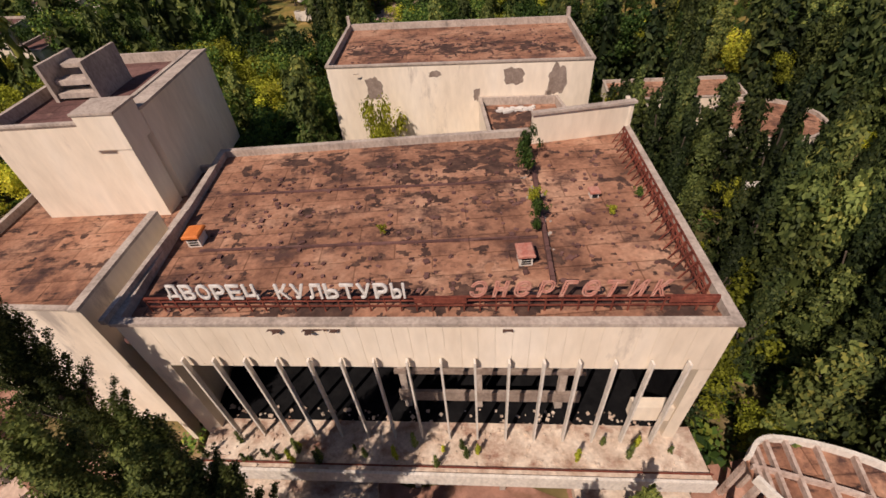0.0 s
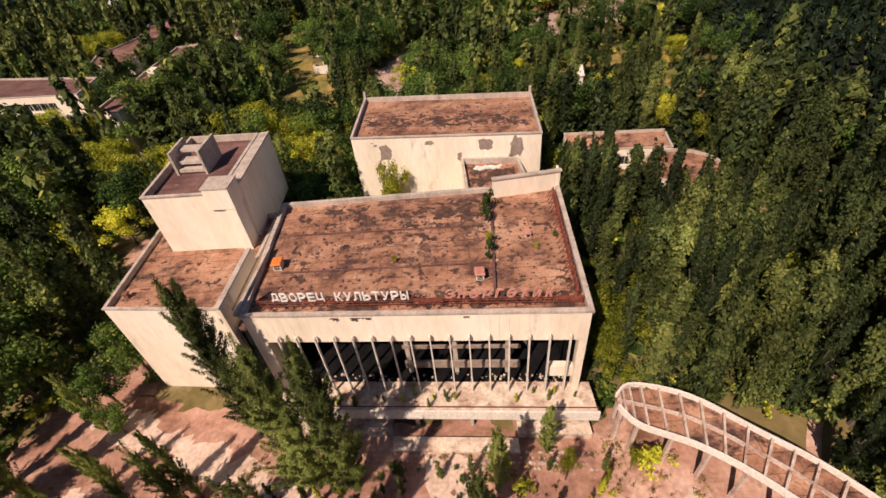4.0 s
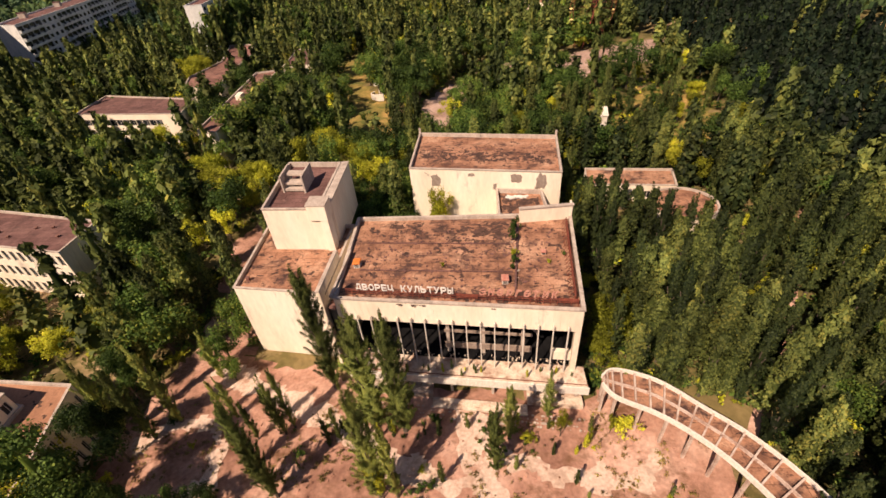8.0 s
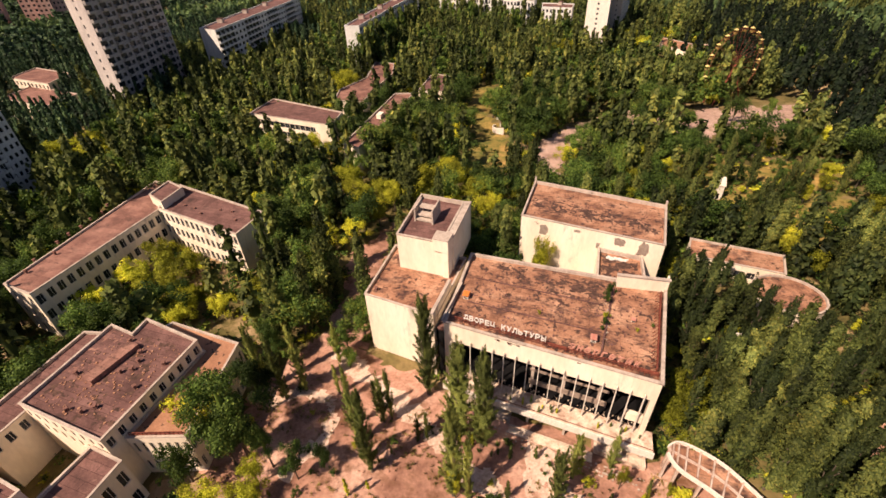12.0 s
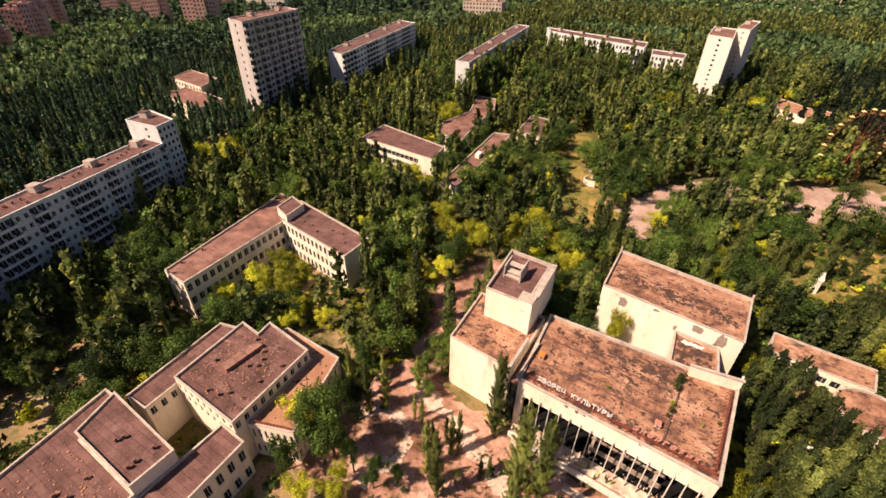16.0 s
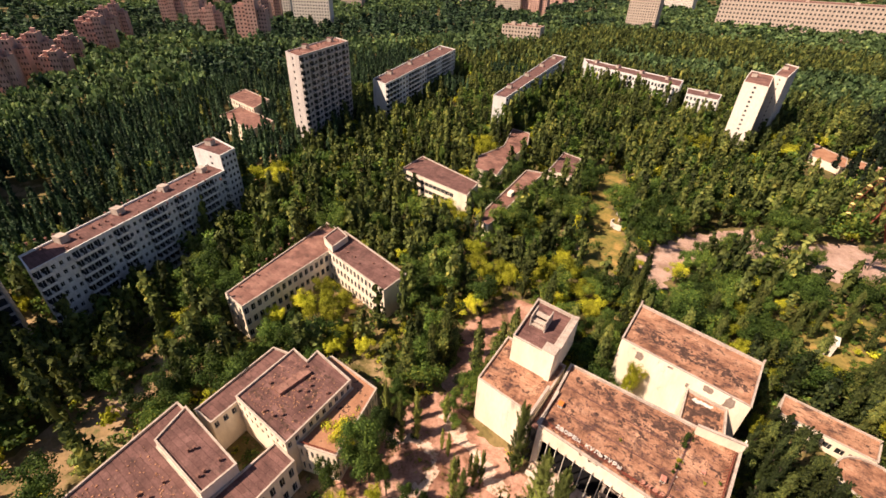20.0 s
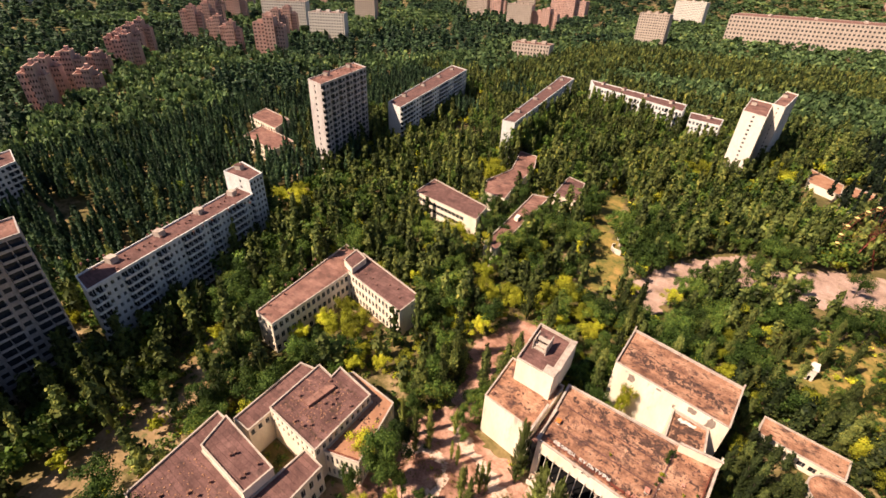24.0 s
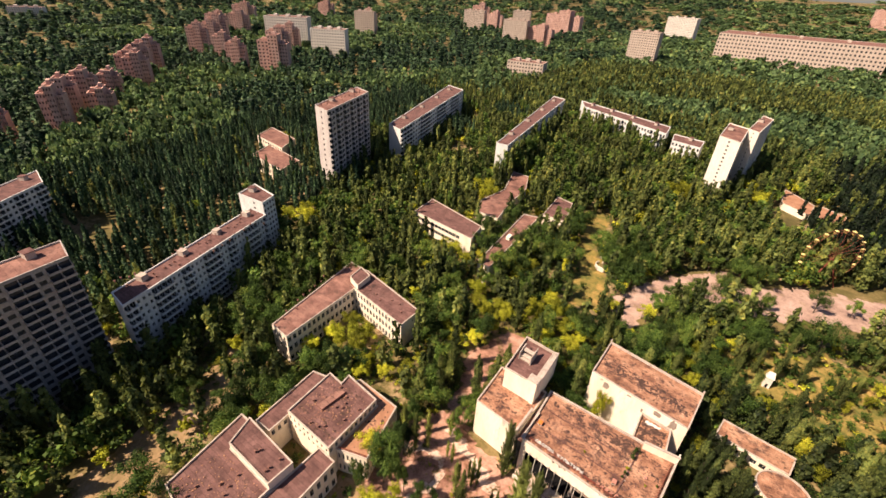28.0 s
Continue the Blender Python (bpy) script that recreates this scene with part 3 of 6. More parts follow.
Shape().wall(front(36.2, -1.45), front(39.2, -1.45), ROOF + 0.45, ROOF + 0.95, 0.08).done("sign_board", RUST, side)


def letters(word, x0, x1, height, mat, label, shear=0.0, hollow=False):
    """Standing roof letters, one thing each."""
    slot = (x1 - x0) / len(word)
    for k, ch in enumerate(word):
        if ch == " ":
            continue
        cu = bpy.data.curves.new("letter", "FONT")
        cu.body, cu.size, cu.extrude, cu.bevel_depth, cu.shear, cu.align_x = ch, 1.0, 0.06, 0.02, shear, "CENTER"
        if hollow:
            cu.fill_mode, cu.extrude, cu.bevel_depth = "NONE", 0.0, 0.035
        tmp = new("letter", cu)
        me = bpy.data.meshes.new_from_object(tmp)
        bpy.data.objects.remove(tmp)
        co = np.empty(len(me.vertices) * 3)
        me.vertices.foreach_get("co", co)
        co = co.reshape(-1, 3)
        w, h = max(0.1, np.ptp(co[:, 0])), max(0.1, np.ptp(co[:, 1]))
        co[:, 0] = (co[:, 0] - co[:, 0].min()) / w * slot * 0.84 - slot * 0.42
        co[:, 1] = (co[:, 1] - co[:, 1].min()) / h * height
        me.vertices.foreach_set("co", co.ravel())
        me.materials.clear()
        me.materials.append(mat)
        ob = new("letter", me)
        x = x0 + (k + 0.5) * slot
        ob.matrix_world = Matrix.Translation((*front(x, -1.5), ROOF + 0.98)) @ Matrix.Rotation(radians(-4.7), 4, "Z") @ Matrix.Rotation(radians(88), 4, "X")
        tagged(ob, label, "letter", "letters of the roof sign")


letters("ДВОРЕЦ КУЛЬТУРЫ", 2.6, 19.4, 1.35, WHITE, "peeling white standing letter on the roof sign")
letters("Энергетик", 23.4, 36.2, 1.5, REDSIGN, "faded red outlined letter on the roof sign", 0.25, True)

# annex and stair slot
annex = block("palace_annex", "blank cream annex block with a brown felt roof", [(-22.2, 6.4), (-3.9, 4.3), (-3.5, 26), (-23.2, 26.5)], 13.4, {0: dict(cols=12, rows=6, fw=0.5, fh=0.42, z0=-4, z1=12.4, skip=lambda c, r: c != 10 or r < 2)}, PLASTER, FELT, 0.6, CONCRETE, -5.6)
s = Shape()
s.wall((-4.0, 2.4), (-3.7, 14.0), -5.2, 15.6, 0.5)
s.done("slot_wall", PLASTER, annex)
s = Shape()
s.prism([(-3.45, 3.0), (-1.3, 2.4), (-1.0, 20), (-3.2, 20)], 11.0, 11.4)
s.done("slot_floor", FELT_DARK, annex)
# Near-black sheet for the shade inside the slot.
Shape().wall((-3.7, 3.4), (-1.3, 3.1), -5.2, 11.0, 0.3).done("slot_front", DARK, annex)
s = Shape()
s.wall((-4.1, 2.3), (-3.8, 14.0), 15.603, 15.85, 0.7, 0.1)
s.wall((-1.5, 1.2), (-0.9, 14.0), ROOF + 0.302, ROOF + 0.75, 0.4)
s.done("slot_coping", CONCRETE, annex)

# stage tower
TW = [(-18.6, 18.8), (-7.0, 18.2), (-7.4, 37.8), (-19.9, 38.9)]
tower = block("stage_tower", "tall windowless cream stage tower with a dark felt roof", TW, 22.6, None, PLASTER, FELT_DARK, 0.9, CONCRETE, 11.0)
Shape().prism([(-6.99, 20.6), (-5.3, 21.2), (-5.8, 38.4), (-7.39, 38.0)], 11.0, 22.4).done("side_wall", PLASTER, tower)
Shape().prism([(-7.2, 20.5), (-5.15, 21.1), (-5.65, 38.5), (-7.3, 38.1)], 22.403, 22.65).done("side_coping", CONCRETE, tower)
Shape().prism([(-9.2, 17.9), (-5.4, 17.6), (-5.4, 21.1), (-9.2, 21.3)], 20.2, 23.5).done("corner_block", PLASTER, tower)
Shape().prism([(-7.0, 17.8), (-5.5, 17.7), (-5.5, 20.4), (-6.98, 20.5)], 11.0, 20.197).done("corner_pilaster", PLASTER, tower)
Shape().prism([(-9.3, 17.8), (-5.3, 17.5), (-5.3, 21.2), (-9.3, 21.4)], 23.503, 23.7).done("corner_coping", CONCRETE, tower)
s = Shape()
s.wall((-16.8, 26.6), (-17.1, 32.5), 21.7, 25.4, 0.35)
s.done("vent_side_panel", CONCRETE, tower)
s = Shape()
s.wall((-12.0, 26.1), (-12.2, 32.5), 21.7, 25.6, 0.35)
s.done("vent_side_panel", CONCRETE, tower)
for z, h, y in ((22.0, 0.5, 26.8), (23.1, 0.5, 27.4), (24.3, 0.4, 29.2)):
    Shape().prism([(-16.7, y), (-12.5, y - 0.3), (-12.5, y + 1.5), (-16.7, y + 1.8)], z, z + h).done("vent_slab", CONCRETE, tower)

# hall behind
HALL = [(7.1, 43.2), (42.4, 38.1), (44.1, 58.2), (7.6, 64.2)]
hall = block("auditorium_hall", "large blank cream auditorium hall with a stained brown roof", HALL, 17.7, None, PLASTER, FELT, 0.8, CONCRETE)
for k, (x, y) in enumerate(((7.7, 63.9), (43.9, 58.0))):
    Shape().box(x, y, 18.4, 0.5, 0.6, 1.6).done("corner_post", CONCRETE, hall)
for k, (x, z, w, h) in enumerate(((13.4, 14.6, 2.2, 3.0), (32.4, 15.8, 2.6, 2.2), (38.0, 15.2, 2.2, 3.8), (37.0, 12.6, 0.9, 2.4), (22.0, 16.4, 1.6, 0.8), (27.5, 13.4, 0.8, 1.6))):
    ring = []
    for q in range(28):
        a = q * math.tau / 28
        m = 1.0 / max(abs(math.cos(a)), abs(math.sin(a))) ** 0.8 * (1.0 + 0.45 * noise.noise((math.cos(a) * 2.2 + k * 7, math.sin(a) * 2.2, 3.0)))
        px_ = x + w / 2 * m * math.cos(a)
        ring.append((px_, 43.2 - (px_ - 7.1) * 0.14448 - 0.012, z + h / 2 * m * math.sin(a)))
    mesh_ob("bare_render", ring, [tuple(range(28))], BARE_AND_SHADED, hall, None, "torn patch of bare grey-brown render")
link = block("link_block", "low link block with a patched brown felt roof", [(28.0, 25.9), (38.8, 27.0), (38.2, 38.6), (27.8, 40.0)], 13.0, None, PLASTER, FELT, 0.9, CONCRETE)



def stain(parent, poly, z, mat, label, step=0.55, cut=0.0, seed=0.0):
    """Torn sheets of felt or moss lying on a roof, with a ragged outline."""
    xs, ys = [q[0] for q in poly], [q[1] for q in poly]
    v, f = [], []
    for i in range(int((max(xs) - min(xs)) / step)):
        for j in range(int((max(ys) - min(ys)) / step)):
            x, y = min(xs) + i * step, min(ys) + j * step
            edge = 1.6 * noise.noise((x * 0.35, y * 0.35, seed + 4))
            if 0.8 * noise.noise((x * 0.35, y * 0.5, seed)) + 0.7 * noise.noise((x * 1.1, y * 1.4, seed + 2)) < cut or not within(poly, x + edge, y + edge):
                continue
            k = len(v)
            v += [(x, y, z), (x + step, y, z), (x + step, y + step, z), (x, y + step, z)]
            f.append((k, k + 1, k + 2, k + 3))
    s = Shape()
    s.v, s.f = v, f
    s.weld()
    s.v = [(x + step * 0.9 * noise.noise((x * 3.1, y * 3.1, 2.0)), y + step * 0.9 * noise.noise((x * 3.1, y * 3.1, 8.0)), zz) for x, y, zz in s.v]
    return tagged(s.done("torn_felt", mat, parent), label, "", "", "stuff")


def within(poly, x, y):
    k = False
    for (x0, y0), (x1, y1) in zip(poly, poly[1:] + poly[:1]):
        if (y0 > y) != (y1 > y) and x < (x1 - x0) * (y - y0) / (y1 - y0) + x0:
            k = not k
    return k


RZ = ROOF - 0.445
stain(palace, [(1.5, 3), (38.5, 0.5), (40.5, 21.5), (1.5, 23.5)], RZ, TAR, "dark tar stains", 0.2, 0.43, 1.0)
stain(palace, [(1.0, 19.5), (30, 18.5), (31, 23.5), (1.0, 24.8)], RZ + 0.002, TAR, "ragged dark strip along the back kerb", 0.2, 0.12, 2.2)
stain(palace, [(1.0, 1.6), (38.5, -1.2), (38.6, 2.0), (1.0, 4.6)], RZ + 0.003, TAR, "ragged dark strip behind the sign", 0.24, 0.1, 4.4)
stain(palace, [(16, 14), (29, 13), (30.5, 21.5), (17, 22.5)], RZ + 0.004, TAR, "dark tar stains", 0.2, 0.22, 6.0)
stain(palace, [(3, 5), (28, 3), (29, 12), (3, 14)], RZ + 0.008, FELT_RED, "lighter felt sheets", 0.35, 0.42, 9.0)
stain(hall, [(8.5, 49.5), (42.5, 44.0), (43.0, 50.0), (8.6, 55.0)], 16.905, TAR, "broad dark band of moss and tar", 0.24, 0.0, 3.0)
stain(hall, [(8.5, 42.8), (42.0, 38.5), (43.5, 56.5), (8.6, 61.0)], 16.909, TAR, "dark tar stains", 0.3, 0.52, 5.0)
# Denser here: the upstand wall's shade is put into these stains too.
stain(link, [(28.8, 26.5), (37.5, 27.2), (37.0, 37.2), (28.6, 38.2)], 12.105, TAR, "dark tar stains", 0.3, -0.12, 7.0)
stain(annex, [(-21.5, 7.2), (-4.4, 5.2), (-4.2, 19.0), (-22.0, 25.0)], 12.805, TAR, "dark tar stains", 0.3, 0.5, 8.0)

# ---- low terrace building east of the palace ----
east = block("low_pavilion", "low long pavilion with a rose felt roof, half hidden by trees", [(53.0, 57.4), (76.4, 54.8), (78.2, 64.0), (54.6, 66.6)], 3.4, {0: dict(cols=8, rows=1, fw=0.7, fh=0.4)}, PLASTER, FELT, 0.4)
s = Shape()
ring = [(75.0 + 8.2 * math.cos(a), 46.6 + 7.6 * math.sin(a)) for a in [k * math.tau / 20 for k in range(20)]]
block("round_pavilion", "round low pavilion with a rose felt roof", ring, 3.2, None, PLASTER, FELT, 0.4)

# ---- arcade: a curved walkway roof of open cells ----
CANOPY = surface("stained rose-white concrete", [(0.34, 0.22, 0.17), (0.54, 0.42, 0.35), (0.66, 0.56, 0.48)], 0.5, 0.9, 0.3, 4.0, 1.0, (0.2, 0.1, 0.07), 0.5, 0.58)
arcade = thing("curved_canopy", "curved white concrete canopy of open rusty cells on thin columns", "canopy")
arc_o = [(43.6, -5.2), (46.0, -3.9), (52.0, -6.0), (57.6, -11.0), (62.4, -15.6), (67.0, -22.4), (71.0, -32.0)]
arc_i = [(43.3, -6.6), (45.0, -9.2), (50.2, -11.9), (54.4, -15.2), (58.2, -19.6), (61.6, -25.6), (65.0, -34.5)]


def smooth_line(pts, n):
    out = []
    m = len(pts) - 1
    for k in range(n + 1):
        t = k / n * m
        i = min(int(t), m - 1)
        u = t - i
        p = [Vector(pts[clamp(i + q, 0, m)]) for q in (-1, 0, 1, 2)]
        out.append(tuple(0.5 * (2 * p[1] + (p[2] - p[0]) * u + (2 * p[0] - 5 * p[1] + 4 * p[2] - p[3]) * u * u + (3 * p[1] - p[0] - 3 * p[2] + p[3]) * u ** 3)))
    return out


lo, li = smooth_line(arc_o, 36), smooth_line(arc_i, 36)
AZ = 2.7
for name, line, flip in (("outer_rim", lo, 1), ("inner_rim", li, -1)):
    s = Shape()
    for k in range(36):
        s.wall(line[k], line[k + 1], AZ - 0.7, AZ + 0.25, 0.3, 0.1)
    s.done(name, PALE, arcade)
s = Shape()
s.prism(li + lo[::-1], AZ - 0.7, AZ - 0.45)
s.done("deck", FELT, arcade, "rusty canopy deck")
mid = [along(a, b, 0.5) for a, b in zip(lo, li)]
s = Shape()
for k in range(36):
    s.wall(mid[k], mid[k + 1], AZ - 0.45, AZ + 0.1, 0.22)
s.done("middle_rib", CANOPY, arcade)
for k in range(1, 37, 2):
    Shape().wall(lo[k], li[k], AZ - 0.45, AZ + 0.12, 0.25).done("cross_rib", CANOPY, arcade)
for k in range(2, 37, 4):
    for line in (lo, li):
        x, y = along(line[k], mid[k], 0.25)
        Shape().box(x, y, (gz(x, y) + AZ - 0.7) / 2, 0.4, 0.4, AZ - 0.7 - gz(x, y)).done("column", CANOPY, arcade)


# ---- restaurant and trade complex west of the square ----
rest = thing("trade_complex", "abandoned trade complex of stepped cream blocks with brown felt roofs", "building")
MAIN = [(-74.4, -37.2), (-51.8, -38.2), (-53.2, -14.0), (-69.8, -12.0), (-69.0, -16.6), (-76.3, -15.8)]
block("", "", MAIN, 9.7, {0: dict(cols=9, rows=2, fw=0.36, fh=0.6, z0=2.4, z1=8.8), 1: dict(cols=10, rows=1, fw=0.52, fh=0.8, z0=6.1, z1=8.9)}, PLASTER, FELT_DARK, 0.5, CONCRETE, None, "", rest)
block("", "", [(-51.7, -35.2), (-41.0, -31.6), (-47.2, -9.6), (-67.2, -8.6), (-69.0, -11.9), (-53.1, -13.9)], 6.0, {0: dict(cols=7, rows=2, fw=0.5, fh=0.5), 1: dict(cols=13, rows=2, fw=0.5, fh=0.5)}, PLASTER, FELT_RED, 0.35, CONCRETE, None, "", rest)
block("", "", [(-81.8, -45.5), (-74.5, -45.2), (-76.2, -15.9), (-84.4, -17.8)], 6.9, {1: dict(cols=11, rows=1, fw=0.5, fh=0.62, z0=2.6, z1=6.4)}, PLASTER, FELT_DARK, 0.5, CONCRETE, None, "", rest)
block("", "", [(-83.0, -76.0), (-56.5, -80.0), (-57.0, -57.5), (-78.8, -57.0), (-82.7, -46.9), (-88.2, -47.0)], 6.8, {0: dict(cols=9, rows=2, fw=0.5, fh=0.4)}, PLASTER, FELT_DARK, 0.5, CONCRETE, None, "", rest)
block("", "", [(-79.0, -56.9), (-57.2, -57.4), (-57.0, -48.4), (-82.6, -46.9)], 9.3, None, PLASTER, FELT_DARK, 0.4, CONCRETE, None, "", rest)
block("", "", [(-56.9, -64.0), (-47.5, -62.0), (-48.8, -38.6), (-56.8, -38.2)], 5.6, {1: dict(cols=8, rows=2, fw=0.5, fh=0.55)}, PLASTER, FELT_DARK, 0.4, CONCRETE, None, "", rest)
Shape().prism([(-67.8, -29.5), (-65.0, -29.5), (-64.2, -19.0), (-67.0, -19.0)], 9.2, 10.3).done("skylight", FELT_ROSE, rest, "long red-brown ridge box on the roof")

rail = thing("roof_railing", "bent rust-red railing along the low roof of the trade complex", "railing")
for k in range(13):
    x, y = along((-51.2, -34.6), (-41.6, -31.4), k / 12)
    Shape().bar((x, y, 5.7), (x + RNG.uniform(-0.15, 0.15), y, 7.1), 0.05).done("post", RUST, rail)
for z in (6.5, 7.05):
    Shape().bar((-51.2, -34.6, z), (-41.6, -31.4, z), 0.06).done("bar", RUST, rail)

# ---- school-like L building ----
lb = thing("l_shaped_building", "three-storey cream L-shaped building with a rose felt roof", "building")
block("", "", [(-117.0, -13.4), (-105.8, -14.2), (-108.8, 28.2), (-114.8, 43.6), (-127.6, 44.5)], 10.3, {0: dict(cols=3, rows=3, fw=0.4, fh=0.45), 1: dict(cols=15, rows=3, fw=0.62, fh=0.55)}, PLASTER, FELT_ROSE, 0.4, CONCRETE, None, "", lb)
block("", "", [(-108.6, 28.1), (-72.4, 22.0), (-72.4, 35.0), (-114.6, 43.5)], 11.0, {0: dict(cols=15, rows=3, fw=0.58, fh=0.6), 1: dict(cols=4, rows=3, fw=0.3, fh=0.3, skip=lambda c, r: c != 2)}, PLASTER, FELT_DARK, 0.4, CONCRETE, None, "", lb)
block("", "", [(-114.6, 31.4), (-106.2, 28.4), (-107.6, 38.6), (-116.4, 41.2)], 13.4, None, PLASTER, FELT_DARK, 0.3, CONCRETE, 10.0, "", lb)

# ---- school in the middle distance ----
sch = thing("school", "low white school of several linked blocks among trees", "building")
block("", "", [(-138.2, 111.8), (-89.4, 105.6), (-93.2, 123.2), (-141.0, 135.2)], 13.0, {0: dict(cols=16, rows=2, fw=0.94, fh=0.55, z0=3.0, z1=11.6, skip=lambda c, r: c in (0, 13, 14, 15))}, PLASTER, FELT_DARK, 0.4, CONCRETE, None, "", sch)
block("", "", [(-108.0, 141.0), (-91.2, 140.4), (-96.6, 166.8), (-99.4, 197.2), (-110.0, 223.0), (-124.6, 224.6), (-111.6, 186.0), (-115.0, 158.8)], 12.6, {0: dict(cols=4, rows=2, fw=0.4, fh=0.3, skip=lambda c, r: c != 1)}, PLASTER, FELT_ROSE, 0.4, CONCRETE, None, "", sch)
block("", "", [(-73.2, 87.8), (-64.9, 85.6), (-70.8, 160.4), (-80.8, 158.0)], 12.8, None, PLASTER, FELT_ROSE, 0.5, CONCRETE, None, "", sch)
block("", "", [(-70.5, 166.0), (-55.0, 166.8), (-62.0, 197.4), (-74.8, 201.2)], 12.8, {0: dict(cols=5, rows=2, fw=0.5, fh=0.4)}, PLASTER, FELT_DARK, 0.4, CONCRETE, None, "", sch)
Shape().prism([(-73.6, 120.0), (-71.2, 119.6), (-71.7, 124.4), (-74.2, 124.8)], 12.3, 14.2).done("roof_hut", PLASTER, sch)
Shape().wall((-93.4, 124.4), (-92.8, 138.6), -1.0, 9.0, 4.0).done("link_passage", PLASTER, sch)


# ---- apartment slabs ----
def apartments(name, label, quad, roof, floors, cols, wall_mat, roof_mat=FELT_ROSE, balconies=None, ends=None, group="apartment blocks", huts=4, near=False, base=None, fw=0.55, fh=0.52):
    """A panel apartment slab. cols: windows along the two long faces (edge 1 looks to the camera); balconies: bays that carry loggias."""
    g = min(gz(*p) for p in quad) - 0.3 if base is None else base
    fl = (roof - 0.8 - g) / floors
    if balconies and not callable(fw):
        f0, f1 = fw, fh
        fw, fh = (lambda c: 0.93 if balconies(c) else min(f0, 0.55)), (lambda c: 0.8 if balconies(c) else min(f1, 0.5))
    walls = {1: dict(cols=cols, rows=floors, fw=fw, fh=fh, z0=g, z1=roof - 0.8, frame=wall_mat)}
    if ends:
        walls[0] = dict(cols=ends, rows=floors, fw=0.3, fh=0.4, z0=g, z1=roof - 0.8, frame=wall_mat, skip=lambda c, r: c != ends // 2)
    e = block(name, label, quad, roof, walls, wall_mat, roof_mat, 0.5, wall_mat, g, "apartment block", None, group, 0.35, True if near else Shape())
    p0, p1 = Vector(quad[1]), Vector(quad[2])
    d = (p1 - p0) / cols
    o = Vector((d.y, -d.x)).normalized()
    if balconies:
        me = None
        for c in range(cols):
            if not balconies(c):
                continue
            for r in range(floors):
                if me is None:
                    s = Shape()
                    w = d.length * 0.98
                    s.box(0, -0.75, -0.1, w, 1.3, 0.2)
                    s.box(0, -1.36, 0.38, w, 0.1, 0.85)
                    s.box(-w / 2 + 0.06, -0.7, 0.7, 0.12, 1.3, 1.5)
                    s.box(w / 2 - 0.06, -0.7, 0.7, 0.12, 1.3, 1.5)
                    me = s.done("balcony", wall_mat, e)
                    ob, me = me, me.data
                else:
                    ob = new("balcony", me)
                    ob.parent = e
                q = p0 + d * (c + 0.5)
                ob.matrix_basis = Matrix.Translation((q.x, q.y, g + r * fl + fl * 0.12)) @ Matrix.Rotation(math.atan2(d.y, d.x), 4, "Z")
    a, b = Vector(quad[0]), Vector(quad[3])
    for k in range(huts):
        m = ((a + p0) / 2).lerp((b + p1) / 2, (k + 0.6) / huts)
        back = (a - p0).normalized() * (a - p0).length * 0.25
        Shape().box(m.x + back.x, m.y + back.y, roof + 0.8, 3.2, 3.6, 2.6, math.atan2(d.y, d.x)).done("stair_hut", CONCRETE, e)
        Shape().box(m.x + back.x, m.y + back.y, roof + 2.25, 3.6, 4.0, 0.25, math.atan2(d.y, d.x)).done("hut_roof", FELT_DARK, e.children[-1])
    return e


NINE = [(-167.2, -52.3), (-154.5, -53.2), (-181.6, 31.0), (-196.0, 33.4)]
apartments("panel_slab", "nine-storey white-blue panel slab with loggias", NINE, 26.0, 9, 34, PANEL, FELT_DARK, lambda c: c % 11 in (0, 1, 5, 6, 7, 8), near=True, fw=lambda c: 0.94 if c % 11 in (0, 1, 5, 6, 7, 8) else 0.5, fh=lambda c: 0.84 if c % 11 in (0, 1, 5, 6, 7, 8) else 0.48)
apartments("panel_slab", "taller end section of a white panel slab", [(-203.5, 29.5), (-183.0, 31.3), (-187.0, 41.5), (-209.0, 43.8)], 33.0, 11, 4, PANEL, FELT_DARK, None, 4, huts=1)
apartments("tower_block", "sixteen-storey ochre tower block with shaded loggias", [(-235.5, 115.8), (-217.0, 111.0), (-242.0, 176.5), (-262.0, 183.0)], 64.0, 16, 12, PANEL_TOWER, FELT_ROSE, lambda c: c % 2 == 0, 3, huts=2, fw=0.75, fh=0.6)
apartments("tower_block", "grey sixteen-storey tower block with rows of loggias", [(-169.0, -112.0), (-153.0, -116.0), (-161.6, -61.0), (-176.4, -58.8)], 50.5, 16, 14, PANEL_GREY, FELT_ROSE, lambda c: c % 3 != 2, None, huts=2, fw=0.78, fh=0.6)
apartments("panel_slab", "nine-storey white slab with blue loggias", [(-232.0, 190.0), (-214.0, 184.6), (-270.0, 362.0), (-298.0, 372.0)], 37.0, 9, 28, PANEL, FELT_DARK, lambda c: c % 7 < 4)
apartments("panel_slab", "white slab end showing above the trees", [(-138.6, 215), (-128.4, 215.6), (-164, 417), (-180.6, 422.5)], 36.0, 9, 30, PANEL, FELT_DARK, None)
apartments("tower_block", "white blank-ended tower slab", [(5.2, 309.0), (20.6, 299.0), (21.4, 352.0), (6.0, 362.0)], 53.0, 16, 8, PALE, FELT_ROSE, None, 3, huts=1)
apartments("tower_block", "white tower slab set back behind its twin", [(21.5, 345.0), (29.4, 338.0), (36.0, 402.0), (27.6, 412.0)], 54.5, 16, 8, PALE, FELT_ROSE, None, 3, huts=1)
apartments("panel_slab", "long low white slab among poplars", [(-151, 436), (-137.2, 408.7), (-40.0, 361.0), (-42.3, 390.9)], 34.0, 6, 30, PANEL, FELT_DARK, lambda c: c % 5 == 0)
